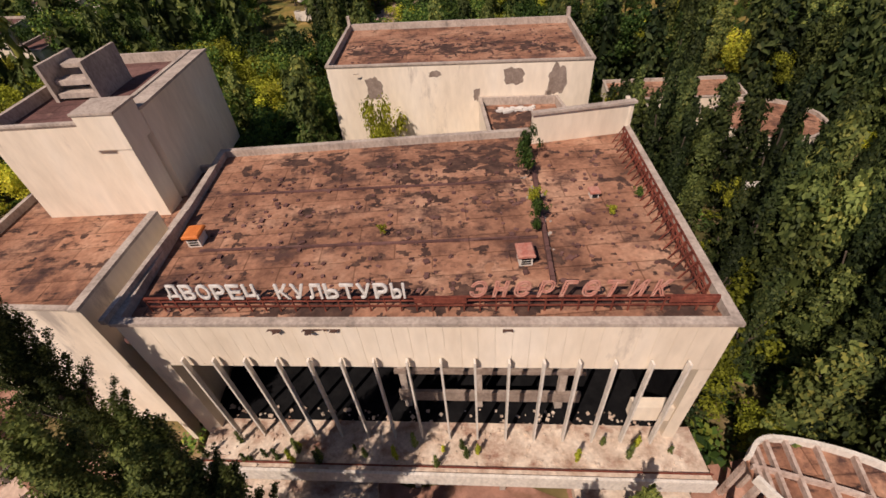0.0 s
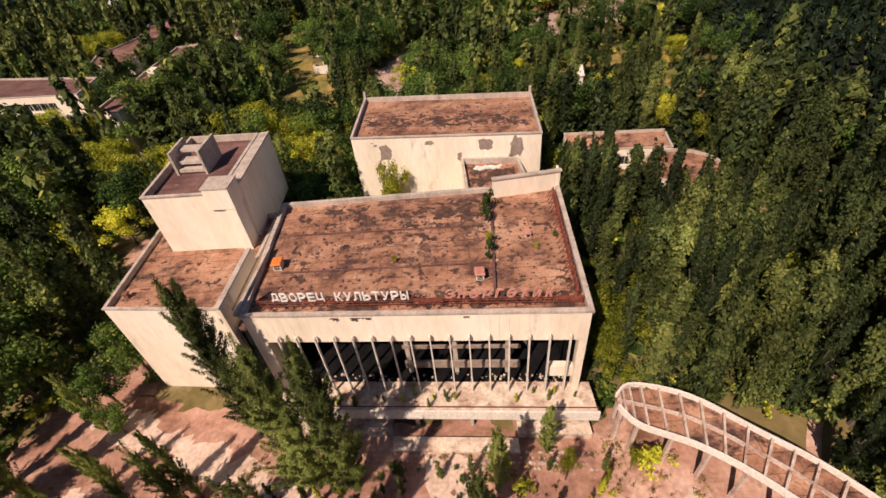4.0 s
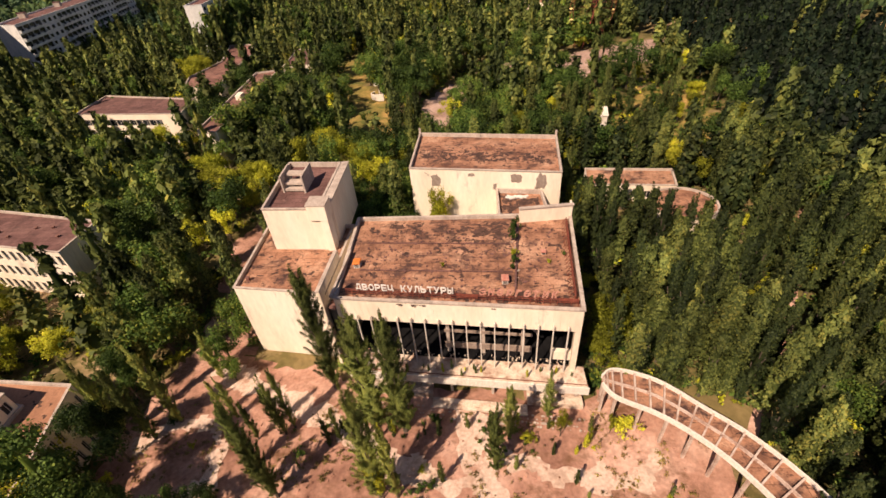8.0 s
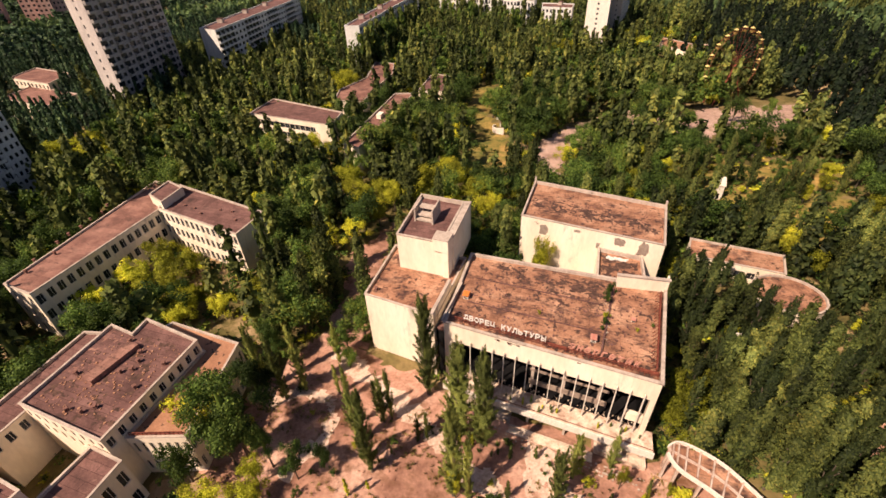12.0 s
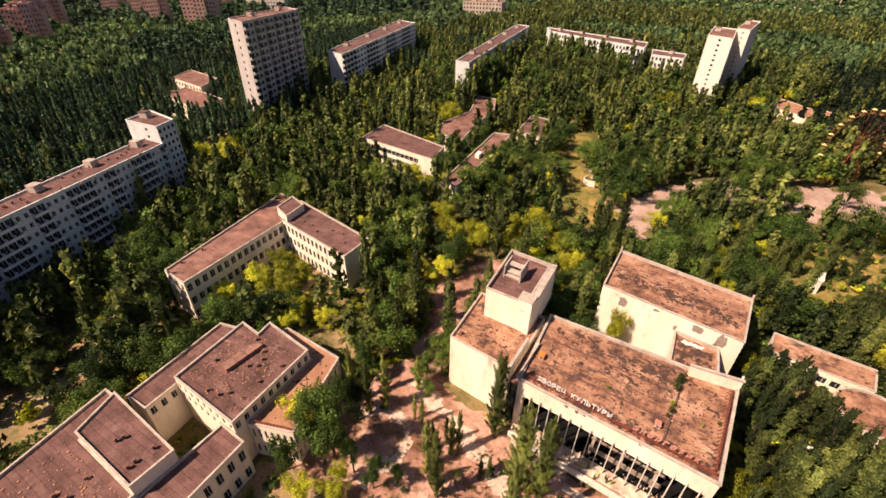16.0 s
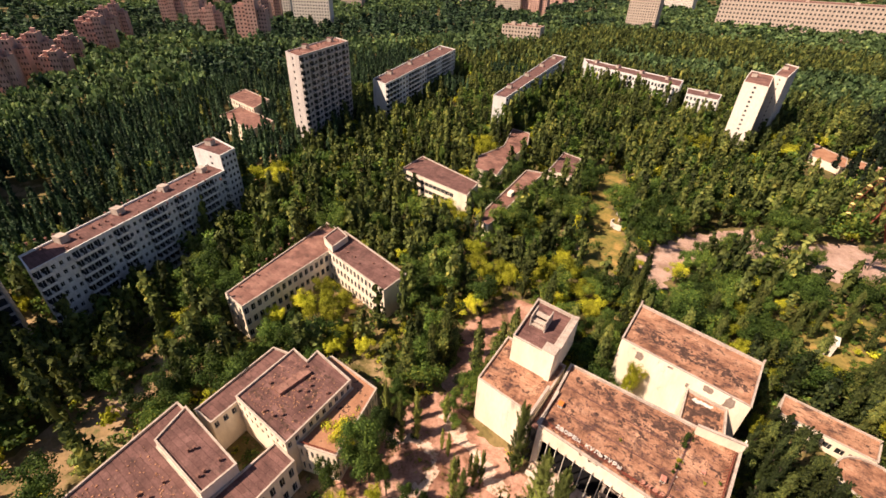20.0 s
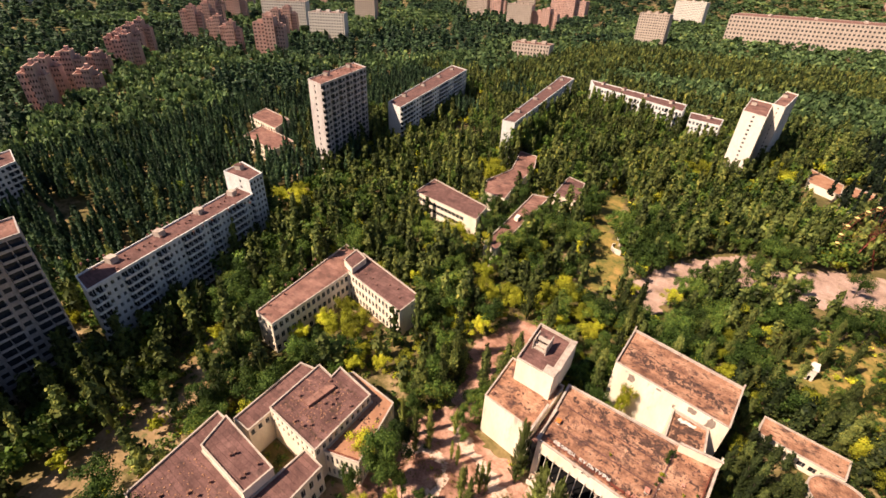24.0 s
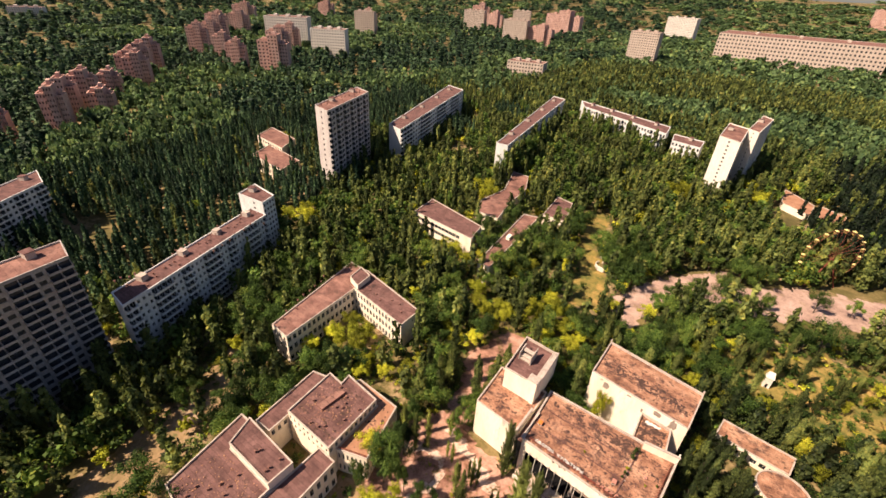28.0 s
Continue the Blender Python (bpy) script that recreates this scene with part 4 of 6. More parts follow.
apartments("panel_slab", "short white slab among poplars", [(-36, 383), (-33, 358.0), (-8.0, 352.0), (-8.3, 376.0)], 30.0, 6, 8, PANEL, FELT_DARK, None, huts=1)
apartments("panel_slab", "distant white-blue panel slab", [(-319, -70), (-293, -73), (-321, -31), (-346, -27)], 25.0, 9, 14, PANEL, FELT_DARK, lambda c: c % 4 < 2, huts=2)
small = block("kindergarten", "white two-storey house with a rose felt roof at the wood's edge", [(-310.0, 104.6), (-264.0, 99.0), (-269.8, 122.0), (-321.6, 129.8)], 12.0, {0: dict(cols=12, rows=3, fw=0.5, fh=0.5)}, PLASTER, FELT_ROSE, 0.4)
block("", "", [(-342.0, 131.6), (-297.6, 125.4), (-310.6, 149.0), (-355.0, 156.6)], 15.5, {0: dict(cols=10, rows=3, fw=0.5, fh=0.5)}, PLASTER, FELT_ROSE, 0.4, CONCRETE, None, "", small)


# ---- ferris wheel ----
def ferris_wheel(x, y, r, turn, hub):
    e = thing("ferris_wheel", "rusted ferris wheel with yellow cabins", "ferris wheel", (x, y, gz(x, y)))
    c, s_ = math.cos(turn), math.sin(turn)
    P = lambda a, rr, off: (c * math.cos(a) * rr - s_ * off, s_ * math.cos(a) * rr + c * off, hub + math.sin(a) * rr)
    for off in (-1.2, 1.2):
        s = Shape()
        for k in range(40):
            s.bar(P(k * math.tau / 40, r, off), P((k + 1) * math.tau / 40, r, off), 0.08)
        s.done("rim", RUST, e)
    for k in range(20):
        s = Shape()
        a = k * math.tau / 20
        for off in (-1.2, 1.2):
            s.bar(P(a, r, off), P(a + 0.05, 0.8, off * 0.8), 0.045)
        s.bar(P(a, r, -1.2), P(a, r, 1.2), 0.06)
        spoke = s.done("spoke", RUST, e)
        cab = Shape()
        cx, cy, cz = P(a, r + 0.4, 0)
        for q in range(8):
            a0, a1 = q * math.tau / 8, (q + 1) * math.tau / 8
            f = lambda aa, rr, zz: (cx + rr * math.cos(aa), cy + rr * math.sin(aa), cz + zz)
            cab.add([f(a0, 0.8, -1.5), f(a1, 0.8, -1.5), f(a1, 1.1, -0.7), f(a0, 1.1, -0.7)], [(0, 1, 2, 3), (3, 2, 1, 0)])
            cab.add([f(a0, 1.2, 0.3), f(a1, 1.2, 0.3), (cx, cy, cz + 1.0)], [(0, 1, 2)])
            cab.add([f(a0, 0.8, -1.5), f(a1, 0.8, -1.5), (cx, cy, cz - 1.95)], [(2, 1, 0)])
        cab.bar((cx, cy, cz - 1.9), (cx, cy, cz + 1.0), 0.08)
        cab.done("cabin", YELLOW, spoke)
    for sx in (-1, 1):
        for off in (-3.0, 3.0):
            Shape().bar(P(0, 0, off * 0.5), (c * sx * r * 0.55 - s_ * off, s_ * sx * r * 0.55 + c * off, 0), 0.3).done("leg", RUST, e)
    return e


YELLOW = surface("chrome yellow paint", [(0.60, 0.44, 0.12), (0.8, 0.66, 0.3)], 1.0, 0.5, 0.05, 6.0)
ferris_wheel(85.0, 211.0, 16.0, radians(36), 19.5)


stain(rest, [(-73, -36), (-53, -37), (-54.5, -15.5), (-72, -17)], 9.206, TAR, "dark tar stains", 0.4, 0.34, 11.0)
stain(rest, [(-75.5, -34), (-66, -35), (-68, -17.5), (-75.5, -17)], 9.21, FELT_ROSE, "red-brown felt sheets", 0.3, 0.3, 12.0)
stain(rest, [(-66.5, -12.8), (-48, -10.5), (-43.5, -29), (-51, -33)], 5.656, TAR, "dark stains", 0.4, 0.36, 13.0)

# ---- roof clutter ----
def small_vents(spots, z, label, group):
    base = None
    for x, y in spots:
        if base is None:
            base = thing("vent_pipe", label, "roof vent", (x, y, z), group)
            Shape().box(0, 0, 0.4, 0.55, 0.55, 0.8).done("shaft", FELT_ROSE, base)
            Shape().box(0, 0, 0.88, 0.75, 0.75, 0.16, 0.0, 0.05).done("cap", FELT_ROSE, base)
        else:
            copy_thing(base, pose(x, y, z, 0, 0, RNG.uniform(0, 90)))


small_vents([(RNG.uniform(-73, -55), RNG.uniform(-36, -18)) for _ in range(13)], 9.2, "small brown vent with a flat cap on the complex roof", "vents on the trade complex")
small_vents([(RNG.uniform(-77, -59), RNG.uniform(-56, -49)) for _ in range(5)], 9.1, "small brown vent with a flat cap on the raised roof", "vents on the trade complex")
small_vents([(RNG.uniform(-80, -60), RNG.uniform(-74, -60)) for _ in range(7)], 6.3, "small brown vent with a flat cap on the low roof", "vents on the trade complex")
small_vents([(-116 - k * 1.2 + RNG.uniform(-3, 3), -8 + k * 4.2) for k in range(9)], 10.1, "small vent on the long wing roof", "vents on the L building")
small_vents([(-106 + k * 4.6, 34 - k * 0.8 + RNG.uniform(-3, 3)) for k in range(7)], 10.2, "small vent on the short wing roof", "vents on the L building")
small_vents([(-20.5, 9.0), (-20.5, 22.0)], 12.8, "low vent stub on the annex roof", "vents on the annex")
small_vents([(-164 - 0.3 * k * 3.0 + RNG.uniform(-4, 4), -46 + k * 5.4) for k in range(14)], 25.5, "brick-red vent stub on the slab roof", "vents on the slab")


small_vents([(-170 - 0.31 * k * 2.2 + RNG.uniform(-5, 5), -48 + k * 2.6) for k in range(30)], 25.5, "dark stub and debris on the slab roof", "vents on the slab")
small_vents([(-229 - 0.36 * k * 4 + RNG.uniform(-4, 4), 118 + k * 4.4) for k in range(13)], 64.5, "dark stub on the tower roof", "vents on the tower")


def rubble(name, n, area, size, mat, label):
    """Loose fragments lying about, as one object."""
    s = Shape()
    for _ in range(n):
        x, y, z = area()
        k = size * RNG.uniform(0.4, 1.4)
        s.box(x, y, z + k * 0.2, k, k * RNG.uniform(0.5, 1.2), k * 0.45, RNG.uniform(0, 3))
    return tagged(s.done(name, mat), label, "rubble", "", "stuff")


def on_terrace():
    x = RNG.uniform(0, 40)
    return (*front(x, RNG.uniform(-2.2, 3.3)), 0.18)


def on_steps():
    x, k = RNG.uniform(0, 41), RNG.randrange(4)
    return (*front(x, 6.4 + k * 0.7), gz(x, -7.0) + 0.06)


rubble("terrace_rubble", 500, on_terrace, 0.22, TERRACE, "broken plaster and brick on the terrace")
rubble("step_rubble", 220, on_steps, 0.3, CONCRETE, "broken stone on the steps")
rubble("roof_rubble", 26, lambda: (30.4 + RNG.gauss(0, 0.5), RNG.uniform(6, 22), ROOF - 0.45), 0.3, CONCRETE, "white plaster fragments along the roof kerb")
rubble("complex_scraps", 220, lambda: (RNG.uniform(-73, -54), RNG.uniform(-36, -17), 9.2), 0.3, FELT_RED, "curled felt and rubble on the complex roof")
rubble("low_complex_scraps", 160, lambda: (RNG.uniform(-82, -59), RNG.uniform(-75, -59), 6.3), 0.35, FELT_RED, "curled felt and rubble on the low complex roof")
rubble("hall_scraps", 160, lambda: (lambda x: (x, RNG.uniform(43.5, 56.0), 16.9))(RNG.uniform(9, 41)), 0.3, FELT_DARK, "scraps of felt on the hall roof")
rubble("roof_scraps", 420, lambda: (RNG.uniform(1.5, 38), RNG.uniform(2.5, 21), ROOF - 0.45), 0.3, FELT_DARK, "curled scraps of roofing felt")
rubble("link_rubble", 60, lambda: (RNG.uniform(30, 35), RNG.uniform(36.8, 37.8), 12.1), 0.5, WHITE, "heap of white plaster on the link roof")
rubble("square_rubble", 500, lambda: (lambda x, y: (x, y, gz(x, y) + 0.05))(RNG.uniform(-30, 55), RNG.uniform(-55, -10)), 0.4, PAVING, "loose paving fragments on the square")

# ---- low buildings by the fairground ----
block("fair_building", "low building with a red-brown roof behind trees", [(62.1, 326.8), (80.9, 311.8), (83.7, 337.8), (63.6, 362.7)], 8.0, None, PLASTER, FELT_RED, 0.3)
block("fair_building", "low shed with a red-brown roof behind trees", [(85.1, 294.9), (99.1, 289.8), (104.0, 328.3), (87.3, 340.7)], 8.0, None, PLASTER, FELT_RED, 0.3)
booth = thing("ticket_booth", "small white leaning booth in the meadow", "booth", (67.4, 102.0, gz(67.4, 102.0)))
Shape().prism([(-1.4, -1.1), (1.4, -1.1), (1.4, 1.1), (-1.4, 1.1)], 0, 5.4).done("body", PALE, booth)
Shape().add([(-1.7, -1.4, 5.4), (1.7, -1.4, 5.4), (1.7, 1.4, 5.4), (-1.7, 1.4, 5.4), (-1.1, 0, 8.4), (1.1, 0, 8.4)], [(0, 1, 5, 4), (2, 3, 4, 5), (0, 4, 3), (1, 2, 5), (3, 2, 1, 0)]).done("roof", PALE, booth)
Shape().box(0, -1.12, 1.2, 0.9, 0.06, 2.2).done("door", DARK, booth)
shell = thing("garden_shell", "small white curved garden wall with a round canopy", "pavilion", (-18.5, 146.0, gz(-18.5, 146.0)))
s = Shape()
for k in range(14):
    a0, a1 = 2.6 + k * 0.16, 2.6 + (k + 1) * 0.16
    s.wall((6 * math.cos(a0), 6 * math.sin(a0)), (6 * math.cos(a1), 6 * math.sin(a1)), 0, 1.6 + 0.12 * k, 0.4)
s.done("wall", PALE, shell)
Shape().prism([(2.2 * math.cos(k * math.tau / 14) - 3, 2.2 * math.sin(k * math.tau / 14) + 4) for k in range(14)], 4.2, 4.7).done("canopy", PALE, shell)
Shape().box(-3, 4, 2.1, 0.5, 0.5, 4.2).done("column", PALE, shell)
lamp = thing("lamp_post", "leaning pale concrete lamp post among trees", "street lamp", (58.0, 24.0, gz(58, 24)))
Shape().bar((0, 0, 0), (0.3, 0.1, 10), 0.12).done("pole", PALE, lamp)
Shape().box(0.9, 0.1, 10.0, 1.8, 0.7, 0.3).done("head", PALE, lamp)


# ---- far town ----
def far_block(x, y, w, d, h, turn, mat, label, stepped):
    """A distant block; the red ones step down in sections with bay strips and roof huts."""
    e = thing("far_block", label, "apartment block", (0, 0, 0), "far town")
    c, s_ = math.cos(turn), math.sin(turn)
    g = gz(x, y)
    cuts = (((-0.5, -0.12, 0.0, 0.86), (-0.12, 0.22, -0.18, 1.0), (0.22, 0.5, 0.05, 0.8)) if stepped else ((-0.5, 0.5, 0.0, 1.0),))
    for u0, u1, push, hh in cuts:
        q = [(x + c * a - s_ * b, y + s_ * a + c * b) for a, b in ((u0 * w, (push - 0.5) * d), (u1 * w - 0.3 * stepped, (push - 0.5) * d), (u1 * w - 0.3 * stepped, 0.5 * d), (u0 * w, 0.5 * d))]
        ww = (u1 - u0) * w
        cols, fl = max(3, int(ww / (5 if ww < 150 else 8))), max(5, int(h * hh / (5 if ww < 150 else 8)))
        block("", "", q, g + h * hh, {0: dict(cols=cols, rows=fl, fw=0.5, fh=0.46, z0=g, frame=mat, deep=0.8), 3: dict(cols=max(3, int(d / 6)), rows=fl, fw=0.42, fh=0.46, z0=g, frame=mat, deep=0.8)}, mat, FELT_ROSE, 0.6, mat, g - 0.5, "", e, "", 0.8, Shape())
        m = (u0 + u1) / 2 * w
        for k in range(1 if stepped else 3):
            o = (k - 1) * w * 0.28 if not stepped else 0
            Shape().box(x + c * (m + o) - s_ * 0.1 * d, y + s_ * (m + o) + c * 0.1 * d, g + h * hh + 1.6, min(7, ww * 0.4), d * 0.3, 4.0, turn).done("roof_hut", mat, e)
    return e

FAR = [(-575.0, 60.0, 26.0, 18.0, 44.0, 1.07, 0),
       (-612.0, 92.0, 26.0, 18.0, 42.0, 1.04, 0),
       (-556.0, 88.0, 22.0, 18.0, 32.0, 1.05, 0),
       (-700.0, 178.0, 30.0, 18.0, 44.0, 0.97, 0),
       (-738.0, 207.0, 30.0, 18.0, 47.0, 0.95, 0),
       (-770.0, 236.0, 28.0, 18.0, 50.0, 0.93, 0),
       (-1003.0, 482.0, 42.0, 22.0, 62.0, 0.82, 0),
       (-938.0, 432.0, 38.0, 20.0, 58.0, 0.83, 0),
       (-1112.0, 604.0, 46.0, 24.0, 62.0, 0.8, 0),
       (-770.0, 470.0, 42.0, 22.0, 58.0, 0.75, 0),
       (-822.0, 534.0, 40.0, 22.0, 58.0, 0.74, 0),
       (-1010.0, 955.0, 50.0, 26.0, 70.0, 0.6, 0),
       (-1075.0, 1690.0, 70.0, 34.0, 84.0, 0.42, 0),
       (-795.0, 1520.0, 62.0, 32.0, 74.0, 0.34, 1),
       (-532.0, 40.0, 20.0, 18.0, 46.0, 1.09, 0),
       (-652.0, 106.0, 20.0, 18.0, 30.0, 1.04, 0),
       (-644.0, 130.0, 22.0, 18.0, 32.0, 1.01, 0),
       (-668.0, 174.0, 28.0, 18.0, 45.0, 0.96, 0),
       (-549.0, -1.0, 13.0, 18.0, 30.0, 1.17, 0),
       (-870.0, 367.0, 35.0, 18.0, 59.0, 0.85, 0),
       (-808.0, 378.0, 32.0, 18.0, 48.0, 0.81, 0),
       (-707.0, 342.0, 30.0, 18.0, 48.0, 0.79, 0),
       (-1242.0, 620.0, 55.0, 27.0, 51.0, 0.81, 0),
       (-1448.0, 833.0, 68.0, 34.0, 61.0, 0.76, 0),
       (-641.0, 368.0, 45.0, 23.0, 60.0, 0.72, 0),
       (-895.0, 588.0, 91.0, 46.0, 64.0, 0.69, 2),
       (-741.0, 571.0, 69.0, 35.0, 53.0, 0.61, 2),
       (-1523.0, 1240.0, 60.0, 30.0, 65.0, 0.61, 0),
       (-945.0, 878.0, 54.0, 27.0, 68.0, 0.54, 1),
       (-921.0, 1403.0, 73.0, 37.0, 69.0, 0.32, 1),
       (-849.0, 1424.0, 52.0, 26.0, 71.0, 0.28, 0),
       (-641.0, 1189.0, 70.0, 35.0, 64.0, 0.23, 1),
       (-575.0, 1221.0, 70.0, 35.0, 56.0, 0.18, 0),
       (-655.0, 1578.0, 119.0, 59.0, 84.0, 0.14, 0),
       (-248.0, 1076.0, 63.0, 32.0, 72.0, -0.02, 1),
       (-317.0, 1852.0, 99.0, 50.0, 82.0, -0.07, 2),
       (39.0, 1425.0, 345.0, 173.0, 70.0, -0.01, 1),
       (333.0, 2946.0, 96.0, 48.0, 94.0, -0.1, 0),
       (-334.0, 658.0, 63.0, 32.0, 34.0, 0.2, 1),
       (-1665.0, 327.0, 76.0, 38.0, 35.0, 1.08, 2)]
for x, y, w, d, h, turn, hue in FAR:
    far_block(x, y, w, d, h, turn, (PANEL_RED, PANEL_WARM, PALE)[hue], ("distant red-brown apartment tower", "distant ochre apartment block", "distant white apartment block")[hue], hue == 0)


# ---- roads, meadows and bare soil ----
MEADOW, FAIR, FIELD = [(-57, 202), (-42, 223), (-31, 188), (-31, 163), (-21, 147), (-11, 133), (-9, 106), (-22, 96), (-29, 120), (-40, 146), (-45, 173)], [(-5, 124), (5, 147), (20, 168), (40, 189), (47, 173), (76, 196), (113, 212), (140, 205), (125, 176), (90, 170), (67, 152), (47, 151), (22, 141), (12, 119), (11, 97), (2, 97)], [(48, 108), (70, 128), (92, 140), (114, 138), (110, 84), (84, 72), (71, 86), (52, 84)]
WALK = [(-46, 40), (-38, 62), (-30, 64), (-26, 56), (-34, 42), (-30, 20), (-24, 6), (-36, 4), (-40, 24)]
patch("meadow", MEADOW, GRASS, "dry yellow meadow clearing with bushes", 0.06, 2.5, 3.0)
patch("meadow", FIELD, GRASS, "overgrown yellow-green meadow", 0.06, 3.0, 5.0)
patch("road", FAIR, FAIRPAVE, "rose-coloured fairground paving", 0.08, 2.5, 2.5)
patch("path", WALK, PAVING, "pale overgrown footpath", 0.07, 1.5, 1.5)
def ribbon(name, pts, width, mat, label, lift):
    """A narrow path along a smooth line, of uneven width."""
    line = smooth_line(pts, 40)
    v, f = [], []
    for k, (x, y) in enumerate(line):
        a, b_ = Vector(line[max(0, k - 1)]), Vector(line[min(40, k + 1)])
        o = (b_ - a).normalized()
        w = width * (0.75 + 0.6 * abs(noise.noise((x * 0.2, y * 0.2, 0.0))))
        for q in (-1, 1):
            px_, py_ = x + o.y * w * q, y - o.x * w * q
            v.append((px_, py_, gz(px_, py_) + lift))
        if k:
            f.append((2 * k - 2, 2 * k - 1, 2 * k + 1, 2 * k))
    return tagged(mesh_ob(name, v, f, mat), label, "path", "", "structure")


ribbon("path", [(-30, 44), (-44, 60), (-60, 70), (-84, 84), (-110, 92)], 1.6, SOIL, "pale dusty path through the trees", 0.07)
ribbon("path", [(-136, -8), (-132, -30), (-126, -56), (-118, -80), (-108, -108)], 2.2, SOIL, "dusty track beside the slab", 0.075)
ribbon("path", [(64, -16), (69, -8), (76, 0), (88, 18), (101, 40), (118, 66)], 1.0, PAVING, "narrow reddish path through the wood", 0.07)
patch("bare_ground", [(-126, -14), (-110, -26), (-104, -70), (-92, -92), (-118, -104), (-122, -60), (-130, -30)], SOIL, "bare dry soil with patchy grass", 0.07, 2.5, 3.0)
patch("bare_ground", [(-50, -36), (-30, -30), (-26, -60), (-50, -70)], SOIL, "dry soil with patchy grass", 0.065, 2.5, 3.0)
DUST = surface("pale dusty concrete", [(0.40, 0.27, 0.20), (0.58, 0.43, 0.34), (0.68, 0.54, 0.44)], 0.25, 0.95, 0.4, 2.0, 1.0, (0.36, 0.2, 0.14), 0.2, 0.56)


def lane(pts, width, label, lift):
    """A worn lane on the paving, with a ragged edge."""
    line = [Vector(p) for p in smooth_line(pts, 24)]
    side = [(b_ - a).normalized() for a, b_ in zip([line[0]] + line[:-1], line[1:] + [line[-1]])]
    poly = [(p.x + d.y * width, p.y - d.x * width) for p, d in zip(line, side)] + [(p.x - d.y * width, p.y + d.x * width) for p, d in reversed(list(zip(line, side)))]
    return patch("path", poly, DUST, label, lift, 0.7, 1.5)


lane([(-30, 2), (-20, -2.5), (-8, -7), (3, -13), (12, -18), (23, -19)], 1.9, "pale worn lane across the square", 0.075)
lane([(22.5, -6.5), (22, -12), (23, -18), (27, -26), (34, -38)], 2.8, "pale worn lane leading from the steps", 0.085)
lane([(24, -11), (32, -17), (42, -19), (52, -15)], 1.5, "pale worn lane along the canopy", 0.08)
lane([(-38, -14), (-28, -10), (-22, -16), (-26, -28)], 1.6, "pale worn lane beside the trade complex", 0.08)
CLEAR = [PLAZA, [(60, 140), (104, 150), (104, 176), (62, 170)], MEADOW, FAIR, FIELD, WALK, [(67, -12), (70.5, -12), (103, 40), (100, 42)], [(-122, -22), (-112, -28), (-106, -70), (-96, -92), (-114, -100), (-118, -60)], [(6, 25), (45, 25), (45, 42), (6, 46)], [(51, 45), (62, 34), (86, 24), (90, 46), (80, 58), (52, 58)]]


# ---- plants ----
def inside(poly, x, y):
    k = False
    for (x0, y0), (x1, y1) in zip(poly, poly[1:] + poly[:1]):
        if (y0 > y) != (y1 > y) and x < (x1 - x0) * (y - y0) / (y1 - y0) + x0:
            k = not k
    return k


def clump_arrays(rng, kind, height, radius, count, size):
    """Leaf clumps of one tree as quads: (count, 4, 3)."""
    if kind == "poplar":
        kk = 46 if count < 400 else 84 if count < 20000 else 150
        ct = rng.random(kk) ** 0.85
        ce = np.where(ct < 0.14, 0.45 + ct * 3.9, np.maximum(0.0, 1.0 - (ct - 0.14) / 0.9) ** 0.46)
        cr, ca = radius * ce * (0.45 + 0.75 * rng.random(kk)), rng.random(kk) * math.tau
        rise = height * (0.06 + 0.12 * rng.random(kk))
        pick = rng.integers(0, kk, count)
        t = rng.random(count) ** 0.7
        out_r = cr[pick] * (0.25 + 0.75 * t)
        g = rng.normal(size=(count, 3)) * (1.15 - 0.75 * t)[:, None]
        p = np.stack([out_r * np.cos(ca[pick]), out_r * np.sin(ca[pick]), height * 0.03 + height * 0.86 * ct[pick] + rise[pick] * t], 1) + g * (1.0 if count < 5000 else 0.62) * [radius * 0.13, radius * 0.15, height * 0.012]
    elif kind == "pine":
        t = rng.random(count)
        rr = radius * (1 - t) ** 0.8 * (0.5 + 0.5 * rng.random(count))
        z = height * (0.3 + 0.7 * t)
    else:
        k = 20
        cen = np.stack([rng.normal(0, radius * 0.42, k), rng.normal(0, radius * 0.42, k), height * (0.42 + 0.42 * rng.random(k))], 1)
        pick = rng.integers(0, k, count)
        dirs = rng.normal(size=(count, 3))
        dirs /= np.linalg.norm(dirs, axis=1)[:, None]
        p = cen[pick] + dirs * (radius * 0.34) * (0.35 + 0.75 * rng.random(count))[:, None] * [1, 1, 0.9]
    if kind == "pine":
        a = rng.random(count) * math.tau
        p = np.stack([rr * np.cos(a), rr * np.sin(a), z], 1)
    if kind in ("poplar", "pine"):
        out = np.stack([p[:, 0], p[:, 1], 0 * p[:, 0]], 1)
        out = out / (np.linalg.norm(out, axis=1)[:, None] + 1e-6) + [0, 0, 0.35]
    else:
        out = dirs + [0, 0, 0.25]
    n = rng.normal(size=(count, 3)) * 0.45 + out
    n /= np.linalg.norm(n, axis=1)[:, None]
    up = np.tile([0.0, 0.0, 1.0], (count, 1)) + rng.normal(size=(count, 3)) * 0.5
    u = np.cross(n, up)
    u /= np.linalg.norm(u, axis=1)[:, None] + 1e-9
    v = np.cross(n, u)
    s = size * (0.6 + 0.8 * rng.random(count))[:, None]
    tall = 1.5 if kind == "poplar" else 1.0
    j = lambda: 1 + 0.5 * (rng.random((count, 1)) - 0.5)
    return np.stack([p - u * s * 0.5 * j(), p + v * s * 0.6 * tall * j(), p + u * s * 0.5 * j(), p - v * s * 0.6 * tall * j()], 1)


